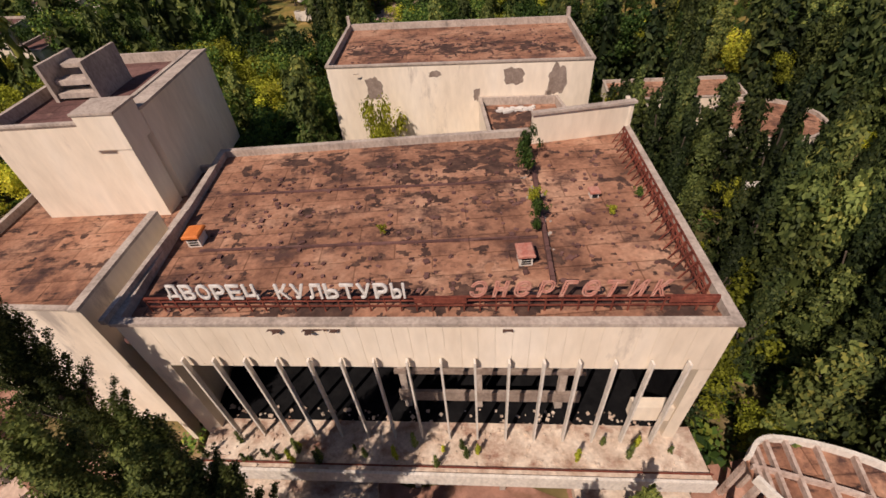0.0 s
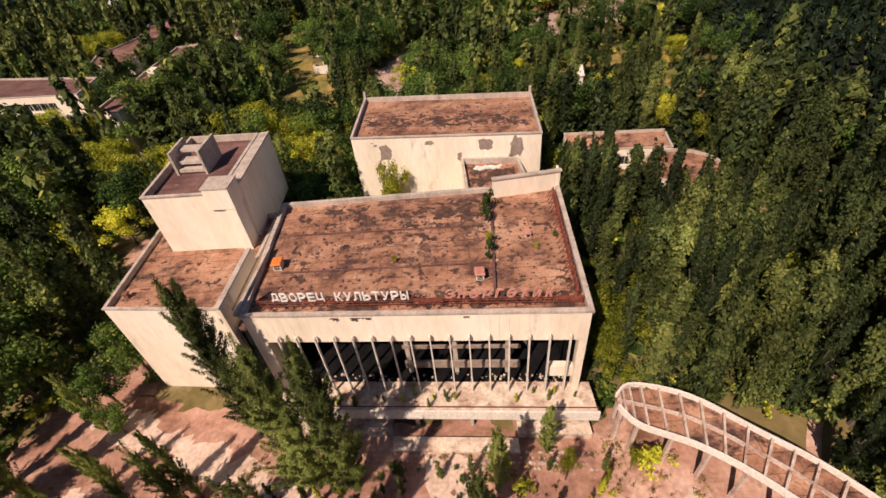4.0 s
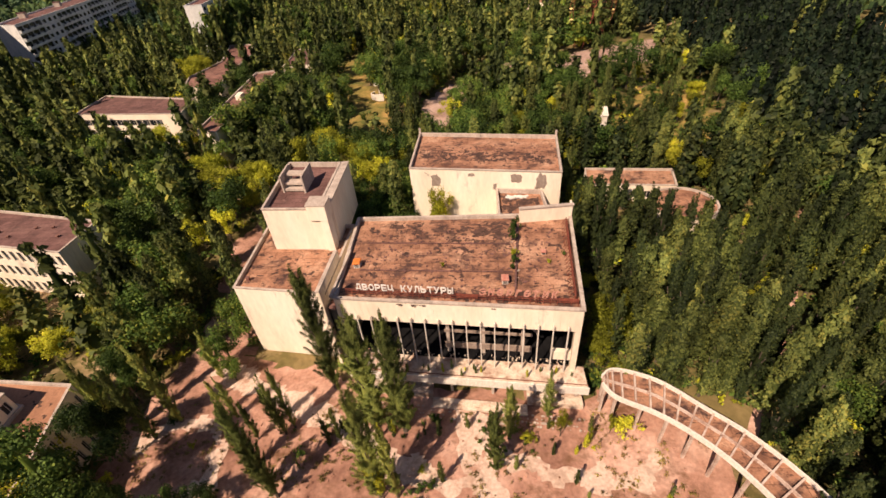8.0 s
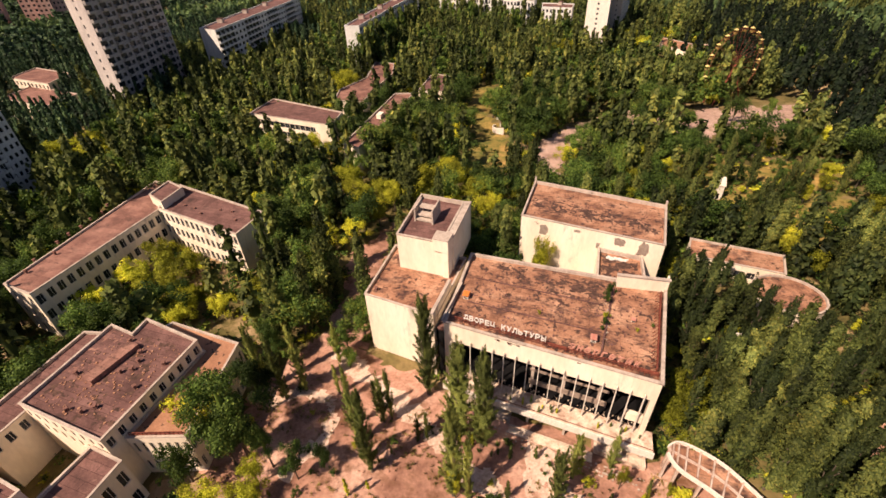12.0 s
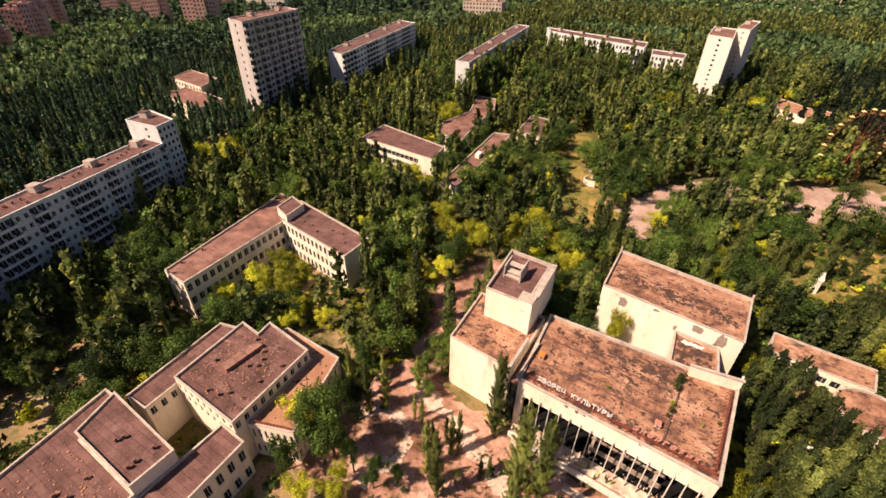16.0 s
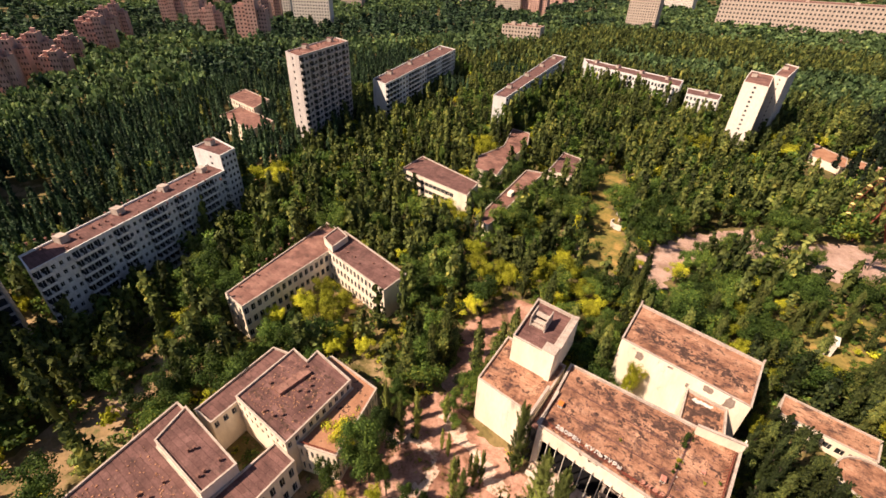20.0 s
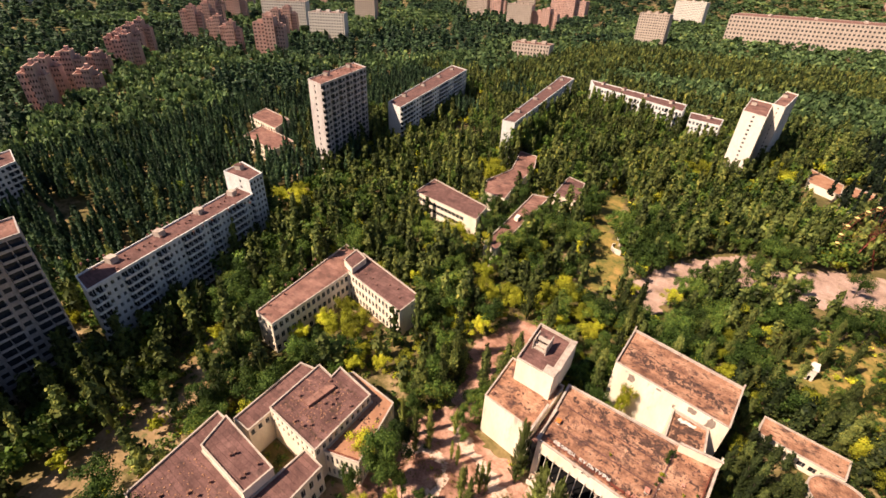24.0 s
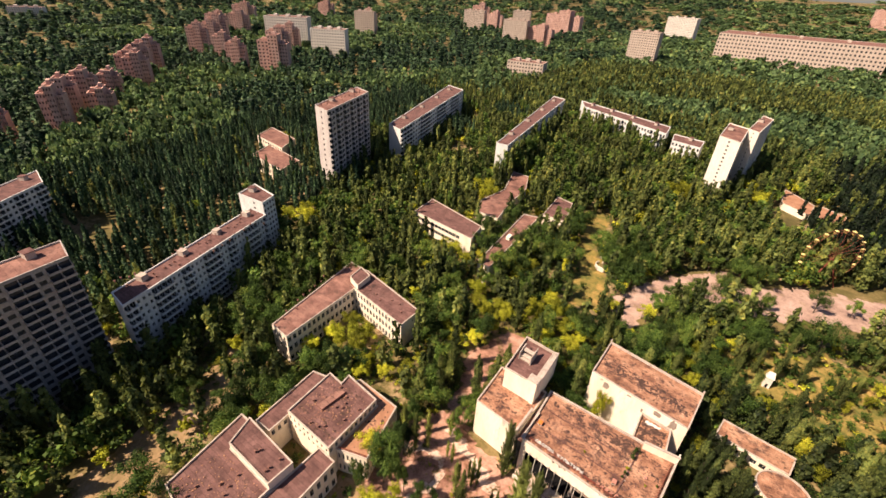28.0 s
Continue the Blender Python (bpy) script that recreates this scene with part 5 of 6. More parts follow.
def core_arrays(rng, kind, height, radius, seg=7):
    """A rough inner body, so that a crown is dense but has an uneven outline."""
    prof = {"poplar": ((0.05, 0.12), (0.2, 0.34), (0.5, 0.32), (0.8, 0.14), (0.93, 0.02)), "pine": ((0.3, 0.5), (0.6, 0.35), (0.98, 0.02)),
            "broad": ((0.3, 0.08), (0.45, 0.26), (0.6, 0.28), (0.72, 0.16), (0.8, 0.02))}[kind]
    v = [[radius * r * (0.75 + 0.5 * rng.random()) * math.cos(k * math.tau / seg), radius * r * (0.75 + 0.5 * rng.random()) * math.sin(k * math.tau / seg), height * t] for t, r in prof for k in range(seg)]
    f = [(i * seg + k, i * seg + (k + 1) % seg, (i + 1) * seg + (k + 1) % seg, (i + 1) * seg + k) for i in range(len(prof) - 1) for k in range(seg)]
    return np.array(v), np.array(f)


def bulk(name, verts, quads, mat):
    me = bpy.data.meshes.new(name)
    me.vertices.add(len(verts))
    me.vertices.foreach_set("co", np.asarray(verts, np.float32).ravel())
    me.loops.add(quads.size)
    me.loops.foreach_set("vertex_index", np.asarray(quads, np.int32).ravel())
    me.polygons.add(len(quads))
    me.polygons.foreach_set("loop_start", np.arange(0, quads.size, 4, dtype=np.int32))
    me.update(calc_edges=True)
    me.validate()
    me.materials.append(mat)
    return me


def crown_mesh(seed, kind, height, radius, count, size, mat):
    rng = np.random.default_rng(seed)
    q = clump_arrays(rng, kind, height, radius, count, size).reshape(-1, 3)
    cv, cf = core_arrays(rng, kind, height, radius * (0.35 if count > 10000 and kind == "broad" else 0.5 if kind == "broad" else 0.8))
    return bulk("crown", np.concatenate([q, cv]), np.concatenate([np.arange(len(q)).reshape(-1, 4), cf + len(q)]), mat)


def trunk_mesh(seed, height, r, limbs, spread=0.6):
    rng = random.Random(seed)
    s = Shape()
    n = 6
    rings = [(0, r * 1.4), (height * 0.06, r), (height * 0.45, r * 0.6), (height * 0.85, r * 0.12)]
    for (z0, r0), (z1, r1) in zip(rings, rings[1:]):
        s.add([(r0 * math.cos(k * math.tau / n), r0 * math.sin(k * math.tau / n), z0) for k in range(n)] + [(r1 * math.cos(k * math.tau / n), r1 * math.sin(k * math.tau / n), z1) for k in range(n)],
              [(k, (k + 1) % n, n + (k + 1) % n, n + k) for k in range(n)])
    for k in range(limbs):
        a, z = rng.random() * math.tau, height * (0.18 + 0.45 * rng.random())
        L = height * 0.16
        s.bar((0, 0, z), (L * spread * math.cos(a), L * spread * math.sin(a), z + L), r * 0.22)
    me = bpy.data.meshes.new("trunk")
    me.from_pydata(s.v, [], s.f)
    me.materials.append(BARK)
    return me


KINDS = {
    "poplar": [(crown_mesh(k, "poplar", 20.0, 2.5 + 0.3 * (k % 3), 4200, 0.31, POPLAR), trunk_mesh(k, 20.0, 0.3, 6, 0.25)) for k in range(5)],
    "deep": [(crown_mesh(10 + k, "poplar", 20.0, 1.95 + 0.2 * k, 6000, 0.24, DEEP_SHADED), trunk_mesh(10 + k, 20.0, 0.3, 6, 0.25)) for k in range(3)],
    "slim": [(crown_mesh(15 + k, "poplar", 20.0, 2.1 + 0.2 * k, 14000, 0.15, SQUARE_LIT), trunk_mesh(15 + k, 20.0, 0.3, 8, 0.25)) for k in range(3)],
    "sapling": [(crown_mesh(70 + k, "poplar", 4.0, 0.55, 600, 0.13, (POPLAR, LIME, POPLAR)[k]), trunk_mesh(70 + k, 4.0, 0.05, 3)) for k in range(3)],
    "broad": [(crown_mesh(20 + k, "broad", 12.0, 4.4 + 0.4 * (k % 3), 4200, 0.30, BROAD), trunk_mesh(20 + k, 10.0, 0.28, 5)) for k in range(5)],
    "lime": [(crown_mesh(40 + k, "broad", 12.0, 4.4, 4200, 0.28, LIME), trunk_mesh(40 + k, 10.0, 0.28, 5)) for k in range(3)],
    "tall": [(crown_mesh(80 + k, "poplar", 38.0, 2.8 + 0.3 * k, 78000, 0.105, SQUARE_LIT), trunk_mesh(80 + k, 38.0, 0.4, 12, 0.22)) for k in range(2)],
    "large": [(crown_mesh(90 + k, "broad", 22.0, 6.0, 16000, 0.28, BROAD), trunk_mesh(90 + k, 18.0, 0.4, 7)) for k in range(2)],
    "bush": [(crown_mesh(60 + k, "broad", 2.4, 1.2, 800, 0.16, (BROAD, LIME, BROAD)[k]), trunk_mesh(60 + k, 1.4, 0.05, 3)) for k in range(3)],
}
NAMES = {"deep": ("poplar_tree", "green poplar in the wood beside the palace, darkened for shade", "tree"), "slim": ("poplar_tree", "slender upright poplar on the square", "tree"), "sapling": ("poplar_sapling", "thin young poplar growing through paving", "sapling"),
         "tall": ("poplar_tree", "very tall columnar poplar on the square", "tree"), "large": ("broadleaf_tree", "large spreading broadleaf tree", "tree"),
         "poplar": ("poplar_tree", "tall columnar poplar with grey-green leaves", "tree"), "broad": ("broadleaf_tree", "round-crowned broadleaf tree, deep green", "tree"),
         "lime": ("young_tree", "bright yellow-green young tree", "tree"), "bush": ("bush", "small wild bush growing through cracks", "bush")}
BASE = {"deep": 20.0, "slim": 20.0, "sapling": 4.0, "tall": 38.0, "large": 22.0, "poplar": 20.0, "broad": 12.0, "lime": 12.0, "bush": 2.4}


def plant(kind, x, y, h, wide=1.0, z=None, rng=RNG):
    k = rng.randrange(len(KINDS[kind]))
    crown, trunk = KINDS[kind][k]
    name, label, cat = NAMES[kind]
    e = thing(name, label, cat, (x, y, (gz(x, y) if z is None else z) - 0.1), kind + " trees")
    sc = h / BASE[kind]
    wd = sc ** 0.5 * wide if kind in ("poplar", "tall", "deep", "slim", "sapling") else sc * wide
    e.scale = (wd, wd, sc)
    e.rotation_euler = (0, 0, rng.random() * 6.28)
    for nm, me in (("trunk", trunk), ("crown", crown)):
        ob = new(nm, me)
        ob.parent = e
    return e


for kind, x, y, h, wide in (('slim', -21.4, -8.8, 11.6, 0.6),
                            ('slim', -13.3, -10.2, 11.1, 0.6),
                            ('slim', -9.8, -10.6, 16.6, 0.6),
                            ('slim', -15.8, -12.8, 10.9, 0.6),
                            ('slim', -0.8, -12.8, 9.8, 0.5),
                            ('slim', 17.1, -19.3, 6.7, 0.6),
                            ('slim', -23.9, -8.2, 10.0, 0.6),
                            ('slim', -14.3, -17.5, 18.6, 0.8),
                            ('slim', -11.1, -11.8, 15.7, 0.7),
                            ('slim', -11.4, -20.1, 11.7, 0.8),
                            ('slim', -2.5, -13.6, 8.8, 0.5),
                            ('tall', 7.5, -21.5, 27.5, 0.9),
                            ('slim', 10.3, -21.6, 19.6, 0.7),
                            ('slim', -41.0, -12.2, 20.8, 0.8),
                            ('slim', -35.0, -13.0, 20.9, 0.8),
                            ('slim', -31.9, -9.7, 20.8, 0.8),
                            ('large', -34.6, -26.8, 29.1, 0.8),
                            ('broad', -42.3, -34.2, 14.4, 0.7),
                            ('slim', -34.6, -24.8, 19.6, 0.9),
                            ('large', -28.6, -27.0, 15.9, 0.7),
                            ('slim', -62.7, -8.2, 11.9, 0.8),
                            ('slim', -28.1, -0.4, 13.3, 0.7),
                            ('lime', -29.3, -30.8, 9.2, 0.8),
                            ('lime', 14.1, 48.0, 12.1, 0.8),
                            ('lime', 44.6, -10.8, 5.2, 0.5),
                            ('lime', 36.4, -11.5, 7.8, 0.5),
                            ('lime', -45.0, -26.0, 15.5, 0.95), ('lime', -46.5, -18.5, 12.5, 0.8),
                            ('broad', -22.4, -27.6, 11.8, 0.6),
                            ('broad', -18.5, -24.2, 9.1, 0.6),
                            ('bush', 46.3, -10.6, 4.2, 1),
                            ('lime', 8.0, -21.8, 11.3, 0.5)):
    plant(kind, x, y, h, wide)
for kind, x, y, h, wide in (("tall", -4.2, -2.4, 30, 1.15), ("tall", 5.2, -10.2, 28, 1.3), ("tall", 10.2, -10.8, 28.5, 1.2), ("tall", -9.0, -22.0, 25, 0.8), ("slim", 34.8, -8.0, 11, 0.8), ("slim", 27.9, -12.0, 14, 0.9),
                            ("slim", 25.5, -17.0, 17, 0.9), ("large", -37.5, -17.0, 18, 0.9), ("large", -36.0, -29.0, 16, 0.8), ("large", -42, -6, 15, 0.8)):
    plant(kind, x, y, h, wide)
for x, y, h in ((-26.0, 9.0, 13.0), (-27.5, 3.0, 11.0), (-25.0, 15.0, 14.0), (-29.0, 12.0, 12.0), (-25.0, -1.0, 8.0)):
    plant("broad", x, y, h, 0.8)
# weeds on the terrace, the steps and the roof
for k in range(26):
    x = RNG.uniform(0, 40)
    plant("sapling", *front(x, RNG.uniform(0.8, 3.3)), RNG.uniform(0.8, 2.8), 0.8, 0.15)
for k in range(26):
    x = RNG.uniform(-2, 44)
    plant("sapling", *front(x, RNG.uniform(7.5, 13)), RNG.uniform(1.5, 5.5), 0.9)
for k in range(22):
    x = RNG.uniform(-2, 44)
    plant("bush", *front(x, RNG.uniform(7.5, 13)), RNG.uniform(0.6, 1.8), 0.8)
for x, y, h in ((30.6, 19.5, 4.2), (30.3, 16.8, 3.4), (29.9, 12.0, 2.4), (29.6, 9.8, 2.8), (29.4, 8.6, 1.8), (17.0, 9.6, 1.4), (36.0, 10.0, 1.3), (39.0, 12.0, 1.6)):
    plant("bush", x, y, h, 0.55, ROOF - 0.5)
for k in range(150):
    x, y = RNG.uniform(-40, 60), RNG.uniform(-58, -9)
    if noise.noise((x * 0.08, y * 0.08, 4.0)) > 0.05:
        plant("bush", x, y, RNG.uniform(0.7, 2.4), 0.9)
for k in range(60):
    x, y = RNG.uniform(-26, 52), RNG.uniform(-52, -12)
    if noise.noise((x * 0.07, y * 0.07, 8.0)) > 0.0:
        plant("sapling", x, y, RNG.uniform(2.0, 6.5), 0.9)
for x, y, h in ((8.5, 36, 11), (17.5, 35, 5.5), (4, 34, 15), (21, 35.5, 5), (-1, 40, 17), (3.5, 45, 18), (2, 52, 14), (-2, 60, 13), (25, 36, 4)):
    plant("broad", x, y, h, 0.9)
plant("lime", 14.2, 38.2, 19.5, 0.5)
LIMES = ((-98, 16, 12), (-101, 6, 11), (-93, 12, 12), (-88, 17, 10), (-103, -4, 9), (-60, 66, 12), (-52, 62, 13), (-48, 70, 11), (-30, 74, 16), (-24, 82, 14), (-8, 66, 12), (-206, 62, 15), (-198, 70, 14),
                (-214, 54, 16), (-192, 66, 13), (-122, 170, 14), (-118, 176, 16), (-2, 282, 18), (38, 322, 20), (42, 310, 16), (-6, 276, 15), (46, 4, 8), (48, -2, 6), (-34, -38, 9), (-28, -34, 7), (-18, -36, 6), (14, 112, 10), (66, 84, 9), (50, 72, 8), (-94, 5, 10), (-86, 8, 11), (-64, 74, 12), (-42, 66, 12), (-84, 96, 11), (-96, 98, 12), (-106, 100, 10), (-54, 100, 12), (-50, 112, 11), (-4, 268, 15),
         (46, 300, 16), (-14, 286, 14), (52, 318, 14), (-204, 76, 13), (-188, 58, 12), (-220, 46, 14), (-134, 182, 14), (-126, 190, 15), (-30, 90, 11), (-16, 74, 12), (-46, 44, 10), (-52, 38, 11), (-130, -24, 9), (-124, -34, 8), (-136, -48, 9), (-60, 10, 9), (-66, 4, 8))
for x, y, h in LIMES:
    plant("lime", x, y, h + 1.0, 1.12)
for x, y, h in ((-30, 130, 5), (-34, 145, 6), (-22, 118, 5), (76, 96, 7), (90, 110, 6), (100, 124, 7), (84, 84, 6), (58, 94, 6), (70, 116, 7), (96, 96, 5), (50, 140, 14), (30, 150, 13), (62, 160, 12), (84, 176, 14), (40, 160, 15), (100, 184, 12)):
    plant("broad", x, y, h, 0.8)
# woods: the nearest as trees of their own, the rest as stuff
SPOTS = {"deep": [], "poplar": [], "broad": [], "lime": [], "pine": [], "dark": []}


def free(x, y, gap):
    for q in FOOT:
        if q[0] - gap < x < q[2] + gap and q[1] - gap < y < q[3] + gap:
            poly = q[4]
            if inside(poly, x, y) or min(math.dist((x, y), p) for p in poly) < gap:
                return False
            if any(inside(poly, x + dx, y + dy) for dx, dy in ((gap, 0), (-gap, 0), (0, gap), (0, -gap))):
                return False
    return not any(inside(c, x, y) for c in CLEAR)


trng = random.Random(11)
STEP = 6.0
for i in range(-66, 32):
    for j in range(-20, 78):
        x, y = (i + trng.random() * 0.9) * STEP, (j + trng.random() * 0.9) * STEP
        far = math.dist((x, y), (0, 0))
        u, n1, n2 = trng.random(), noise.noise((x * 0.022, y * 0.022, 2.0)), noise.noise((x * 0.012, y * 0.012, 7.0))
        if n1 < -0.42 or not free(x, y, 2.8):
            continue
        if any(abs(x - q[0]) < 5.5 and -9 < y - q[1] < 5 for q in LIMES):
            continue
        if y > 80 and trng.random() < 0.75 and any(inside(MEADOW, x - 0.45 * k, y + 0.85 * k) for k in (6, 12, 18)):
            continue
        if y > 90 and x > 0 and trng.random() < 0.3 and any(inside(FAIR, x - 0.3 * k, y + 0.95 * k) for k in (6, 12, 18)):
            continue
        if -100 < x < -50 and y < 25 and trng.random() < 0.15:
            continue
        if -52 < x < 64 and y < -5:
            continue
        if trng.random() < (0.7 if x > -135 and y < 60 else 0.3) and x < 2 and any(not free(x - 0.5 * k, y + 0.85 * k, 0.5) for k in (5, 9, 13)):
            continue
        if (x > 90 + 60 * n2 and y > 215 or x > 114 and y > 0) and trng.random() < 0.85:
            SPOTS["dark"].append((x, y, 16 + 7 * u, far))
        elif x < -205 and y < 420 and not (x > -300 and y > 150 and n2 > -0.1) and trng.random() < 0.93:
            SPOTS["pine"].append((x, y, 17 + 6 * u, far))
        elif x > 42 and y < 75:
            if 56 < x < 86 and 24 < y < 54 and trng.random() < 0.45:
                continue
            if x < 47 or u > 0.9:
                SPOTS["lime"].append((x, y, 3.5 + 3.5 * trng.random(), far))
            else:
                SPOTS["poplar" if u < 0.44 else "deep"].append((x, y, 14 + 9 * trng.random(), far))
        elif u < (0.54 if n2 > -0.05 else 0.34):
            SPOTS["poplar"].append((x, y, 14 + 14 * trng.random() ** 1.4, far))
        elif u < 0.86 - (0.2 if n1 > 0.2 else 0.0):
            SPOTS["broad"].append((x, y, 11 + 8 * trng.random(), far))
        else:
            SPOTS["lime"].append((x, y, 8 + 4 * trng.random(), far))
for x0, y0, x1, y1, n, lo_h, hi_h in ((-126.5, 214, -162, 417, 54, 30, 37), (-142, 226, -182, 430, 40, 30, 38), (-140, 404, -38, 354, 50, 26, 35), (-32, 352, -6, 346, 12, 20, 28), (-212, 184, -268, 360, 34, 13, 22), (-150, -52, -178, 30, 30, 9, 19), (-60, 84, -68, 160, 14, 14, 22), (-140, 106, -90, 101, 8, 6, 10), (-216, 108, -240, 176, 16, 14, 24), (-104, 132, -88, 132, 5, 10, 15)):
    for k in range(n):      # rows of trees along the slabs
        q = trng.random()
        x, y = x0 + (x1 - x0) * q + trng.uniform(0, 7), y0 + (y1 - y0) * q - trng.uniform(0, 7)
        if free(x, y, 1.6):
            SPOTS["poplar" if trng.random() < 0.7 else "broad"].append((x, y, trng.uniform(lo_h, hi_h) * (1 if trng.random() < 0.8 else 0.7), math.dist((x, y), (0, 0))))
for _ in range(430):
    x, y = trng.uniform(43, 125), trng.uniform(-48, 80)
    if free(x, y, 1.8) and not (x < 66 and y < -4):
        u = trng.random()
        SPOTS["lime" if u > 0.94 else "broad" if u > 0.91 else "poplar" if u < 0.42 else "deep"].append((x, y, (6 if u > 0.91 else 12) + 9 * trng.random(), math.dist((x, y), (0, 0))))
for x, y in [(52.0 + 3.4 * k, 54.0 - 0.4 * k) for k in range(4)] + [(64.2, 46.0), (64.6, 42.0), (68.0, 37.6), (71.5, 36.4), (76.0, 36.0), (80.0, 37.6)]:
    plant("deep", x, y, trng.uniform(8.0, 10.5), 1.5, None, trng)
for k in range(84):
    x, y = trng.uniform(48, 114), trng.uniform(72, 140)
    if inside(FIELD, x, y) and math.dist((x, y), (67.4, 98.0)) > 9:
        plant(("broad", "poplar", "poplar", "lime")[k % 4], x, y, trng.uniform(11, 18) if k % 4 in (1, 2) else trng.uniform(4, 9), 0.8, None, trng)
for kind, limit in (("deep", 110), ("poplar", 170), ("broad", 250), ("lime", 110)):
    SPOTS[kind].sort(key=lambda q: math.dist((q[0], q[1]), (48, 5) if kind == "deep" else (30, 20) if kind == "poplar" else (10, 30)))
    for x, y, h, _ in SPOTS[kind][:limit]:
        plant(kind, x, y, h, 1.0, None, trng)
    SPOTS[kind] = SPOTS[kind][limit:]


def wood(name, spots, kind, mat, label, count, size, seed):
    """Many trees in one mesh."""
    rng = np.random.default_rng(seed)
    tall = {"poplar": 8.0, "pine": 7.0, "broad": 2.6}[kind]      # height over radius of the pattern trees
    bank = [(clump_arrays(rng, kind, tall, 1.0, count, size), core_arrays(rng, kind, tall, 0.9, 5)) for _ in range(10)]
    V, F, b, tone = [], [], 0, []
    for x, y, h, rad in spots:
        q, (cv, cf) = bank[int(rng.integers(0, 10))]
        a = rng.random() * math.tau
        R = np.array([[math.cos(a), math.sin(a), 0], [-math.sin(a), math.cos(a), 0], [0, 0, 1]])
        p = np.concatenate([q.reshape(-1, 3), cv]) @ R * [rad, rad, h / tall] + [x, y, gz(x, y)]
        V.append(p)
        k = q.shape[0] * 4
        F += [np.arange(k).reshape(-1, 4) + b, cf + (b + k)]
        b += len(p)
        tone.append(np.full(len(p), rng.random(), np.float32))
    ob = new(name, bulk(name, np.concatenate(V), np.concatenate(F), mat))
    ob.data.attributes.new("shade", "FLOAT", "POINT").data.foreach_set("value", np.concatenate(tone))
    return tagged(ob, label, "trees", "", "stuff")


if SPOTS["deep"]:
    wood("deep_poplar_wood", [(x, y, h, 2.3 + 0.9 * trng.random()) for x, y, h, _ in SPOTS["deep"]], "poplar", DEEP_SHADED, "poplar wood beside the palace, darkened for shade", 420, 0.3, 9)
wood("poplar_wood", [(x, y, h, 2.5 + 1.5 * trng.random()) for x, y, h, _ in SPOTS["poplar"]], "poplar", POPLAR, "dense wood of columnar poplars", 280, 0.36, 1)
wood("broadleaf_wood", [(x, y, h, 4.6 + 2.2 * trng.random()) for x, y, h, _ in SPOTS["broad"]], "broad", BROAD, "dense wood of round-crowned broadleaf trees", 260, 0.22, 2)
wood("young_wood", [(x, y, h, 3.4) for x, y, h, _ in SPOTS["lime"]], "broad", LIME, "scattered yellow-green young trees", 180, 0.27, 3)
wood("spruce_wood", [(x, y, h, 2.8) for x, y, h, _ in SPOTS["dark"]], "pine", SHADE, "wood beyond the fairground, its needles darkened for shade", 110, 0.5, 8)
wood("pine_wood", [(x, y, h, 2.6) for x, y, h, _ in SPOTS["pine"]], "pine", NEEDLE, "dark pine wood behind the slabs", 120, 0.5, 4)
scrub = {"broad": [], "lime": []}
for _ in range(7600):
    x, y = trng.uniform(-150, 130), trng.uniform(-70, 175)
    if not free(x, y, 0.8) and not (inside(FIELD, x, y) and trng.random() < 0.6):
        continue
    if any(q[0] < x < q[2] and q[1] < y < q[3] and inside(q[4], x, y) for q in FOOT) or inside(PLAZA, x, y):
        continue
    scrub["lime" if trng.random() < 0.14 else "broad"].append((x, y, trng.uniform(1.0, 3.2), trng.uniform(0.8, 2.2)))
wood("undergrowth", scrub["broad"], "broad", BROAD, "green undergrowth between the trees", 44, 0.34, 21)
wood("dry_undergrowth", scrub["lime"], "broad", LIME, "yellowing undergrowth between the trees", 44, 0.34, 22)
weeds = []
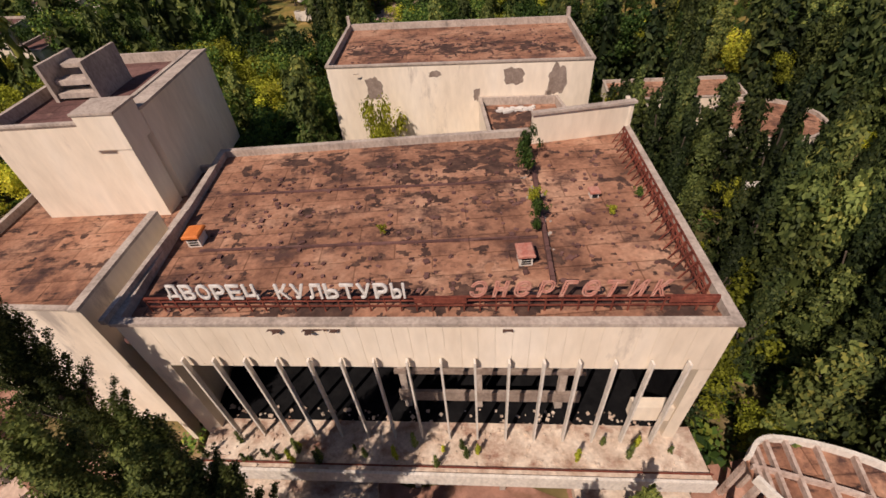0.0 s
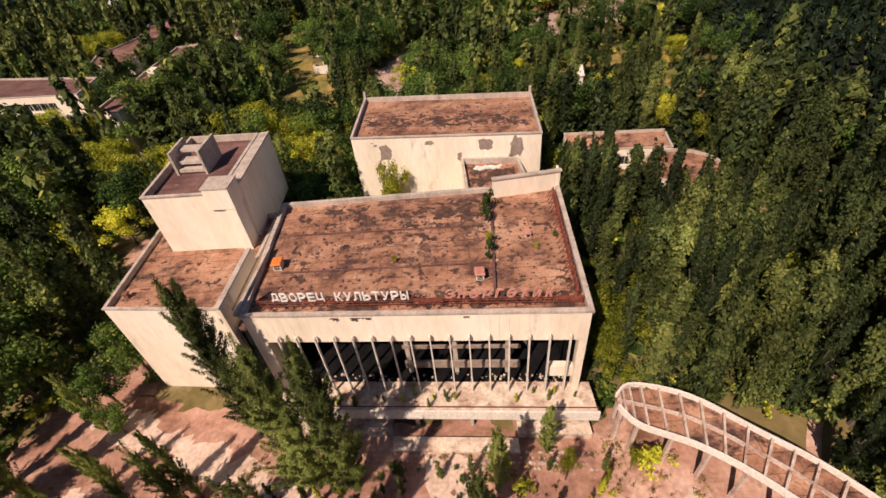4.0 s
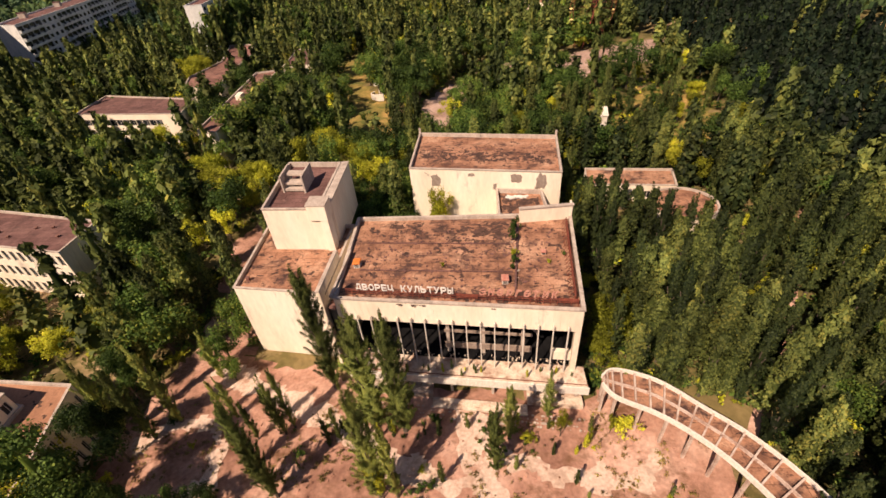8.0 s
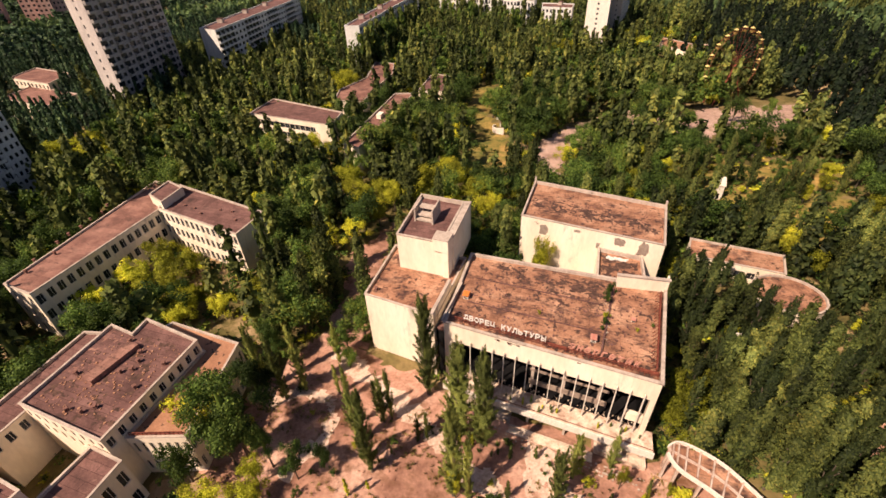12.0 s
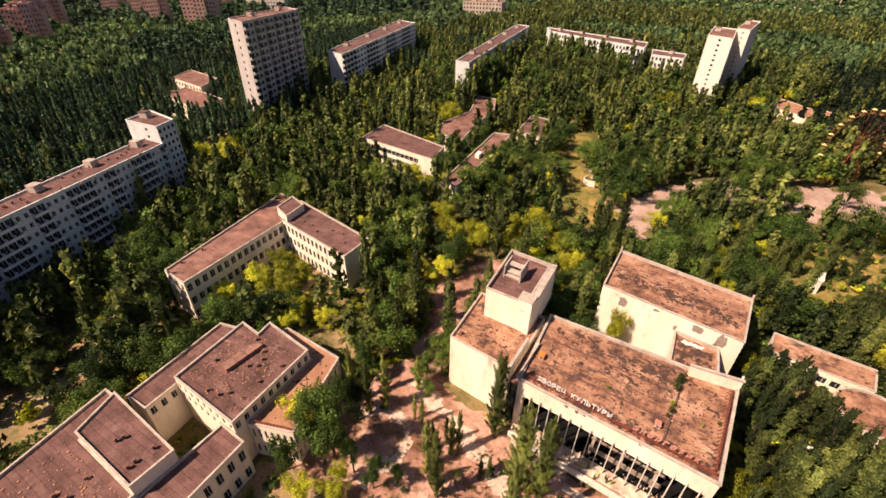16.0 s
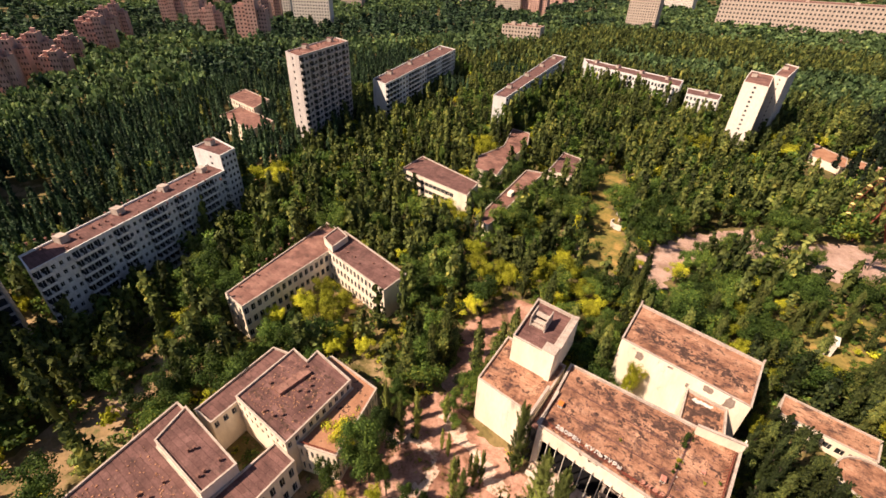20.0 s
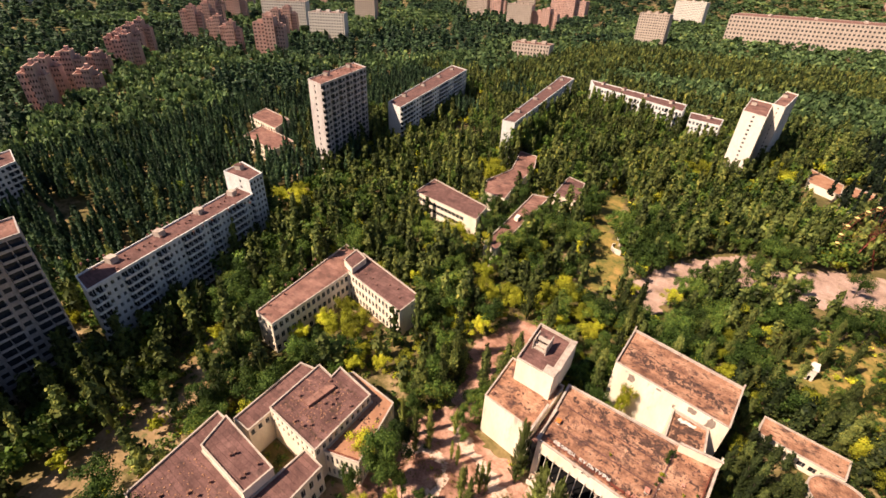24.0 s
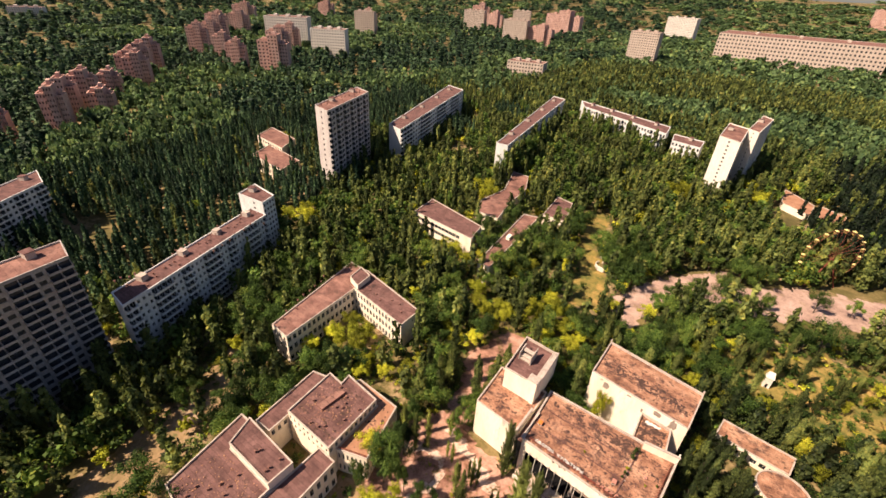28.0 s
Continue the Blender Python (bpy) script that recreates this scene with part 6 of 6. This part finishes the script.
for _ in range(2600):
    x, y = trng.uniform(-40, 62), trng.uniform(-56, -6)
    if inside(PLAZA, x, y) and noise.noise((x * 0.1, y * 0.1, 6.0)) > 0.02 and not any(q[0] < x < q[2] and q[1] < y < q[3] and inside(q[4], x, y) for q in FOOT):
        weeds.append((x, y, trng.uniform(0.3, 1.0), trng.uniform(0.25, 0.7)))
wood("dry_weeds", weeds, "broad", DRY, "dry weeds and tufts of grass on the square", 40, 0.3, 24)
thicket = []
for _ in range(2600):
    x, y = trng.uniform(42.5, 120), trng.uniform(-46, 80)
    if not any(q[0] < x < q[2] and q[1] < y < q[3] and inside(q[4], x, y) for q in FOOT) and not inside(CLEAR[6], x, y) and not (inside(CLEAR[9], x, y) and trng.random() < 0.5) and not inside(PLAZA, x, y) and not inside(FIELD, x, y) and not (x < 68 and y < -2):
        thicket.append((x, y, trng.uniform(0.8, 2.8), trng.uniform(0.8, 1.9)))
wood("thicket", thicket, "broad", DEEP_SHADED, "green thicket under the poplars, darkened for shade", 90, 0.22, 23)
deep = []
for _ in range(20000):
    a, dep = radians(trng.uniform(-52, 92)), radians(2.0 + 19 * trng.random() ** 1.7 - 1.2 * (trng.random() < 0.12))
    r = 140 / math.tan(dep)
    x, y = 30 - r * math.sin(a), -90 + r * math.cos(a)
    if (-396 < x < 190 and y < 468) or not free(x, y, 6):
        continue
    k = r / 420
    deep.append((x, y, (13 + 8 * trng.random()) * min(1.6, k ** 0.3), 4.0 * clamp(k, 0.8, 10.0)))
belt = []
for _ in range(5200):
    x, y = trng.uniform(-300, 330), trng.uniform(466, 900)
    if noise.noise((x * 0.006, y * 0.006, 3.0)) > -0.15 and free(x, y, 4):
        belt.append((x, y, trng.uniform(18, 30), trng.uniform(2.0, 3.4)))
wood("far_poplar_wood", belt, "poplar", POPLAR, "distant belt of tall poplars", 60, 0.75, 31)
wood("far_pine_wood", [q for q in deep if q[0] < -300 and noise.noise((q[0] * 0.004, q[1] * 0.004, 0.0)) < 0.1], "pine", NEEDLE, "distant dark pine forest reaching the horizon", 40, 0.66, 5)
wood("far_wood", [q for q in deep if not (q[0] < -300 and noise.noise((q[0] * 0.004, q[1] * 0.004, 0.0)) < 0.1)], "broad", FARLEAF, "distant mixed forest reaching the horizon", 40, 0.55, 6)
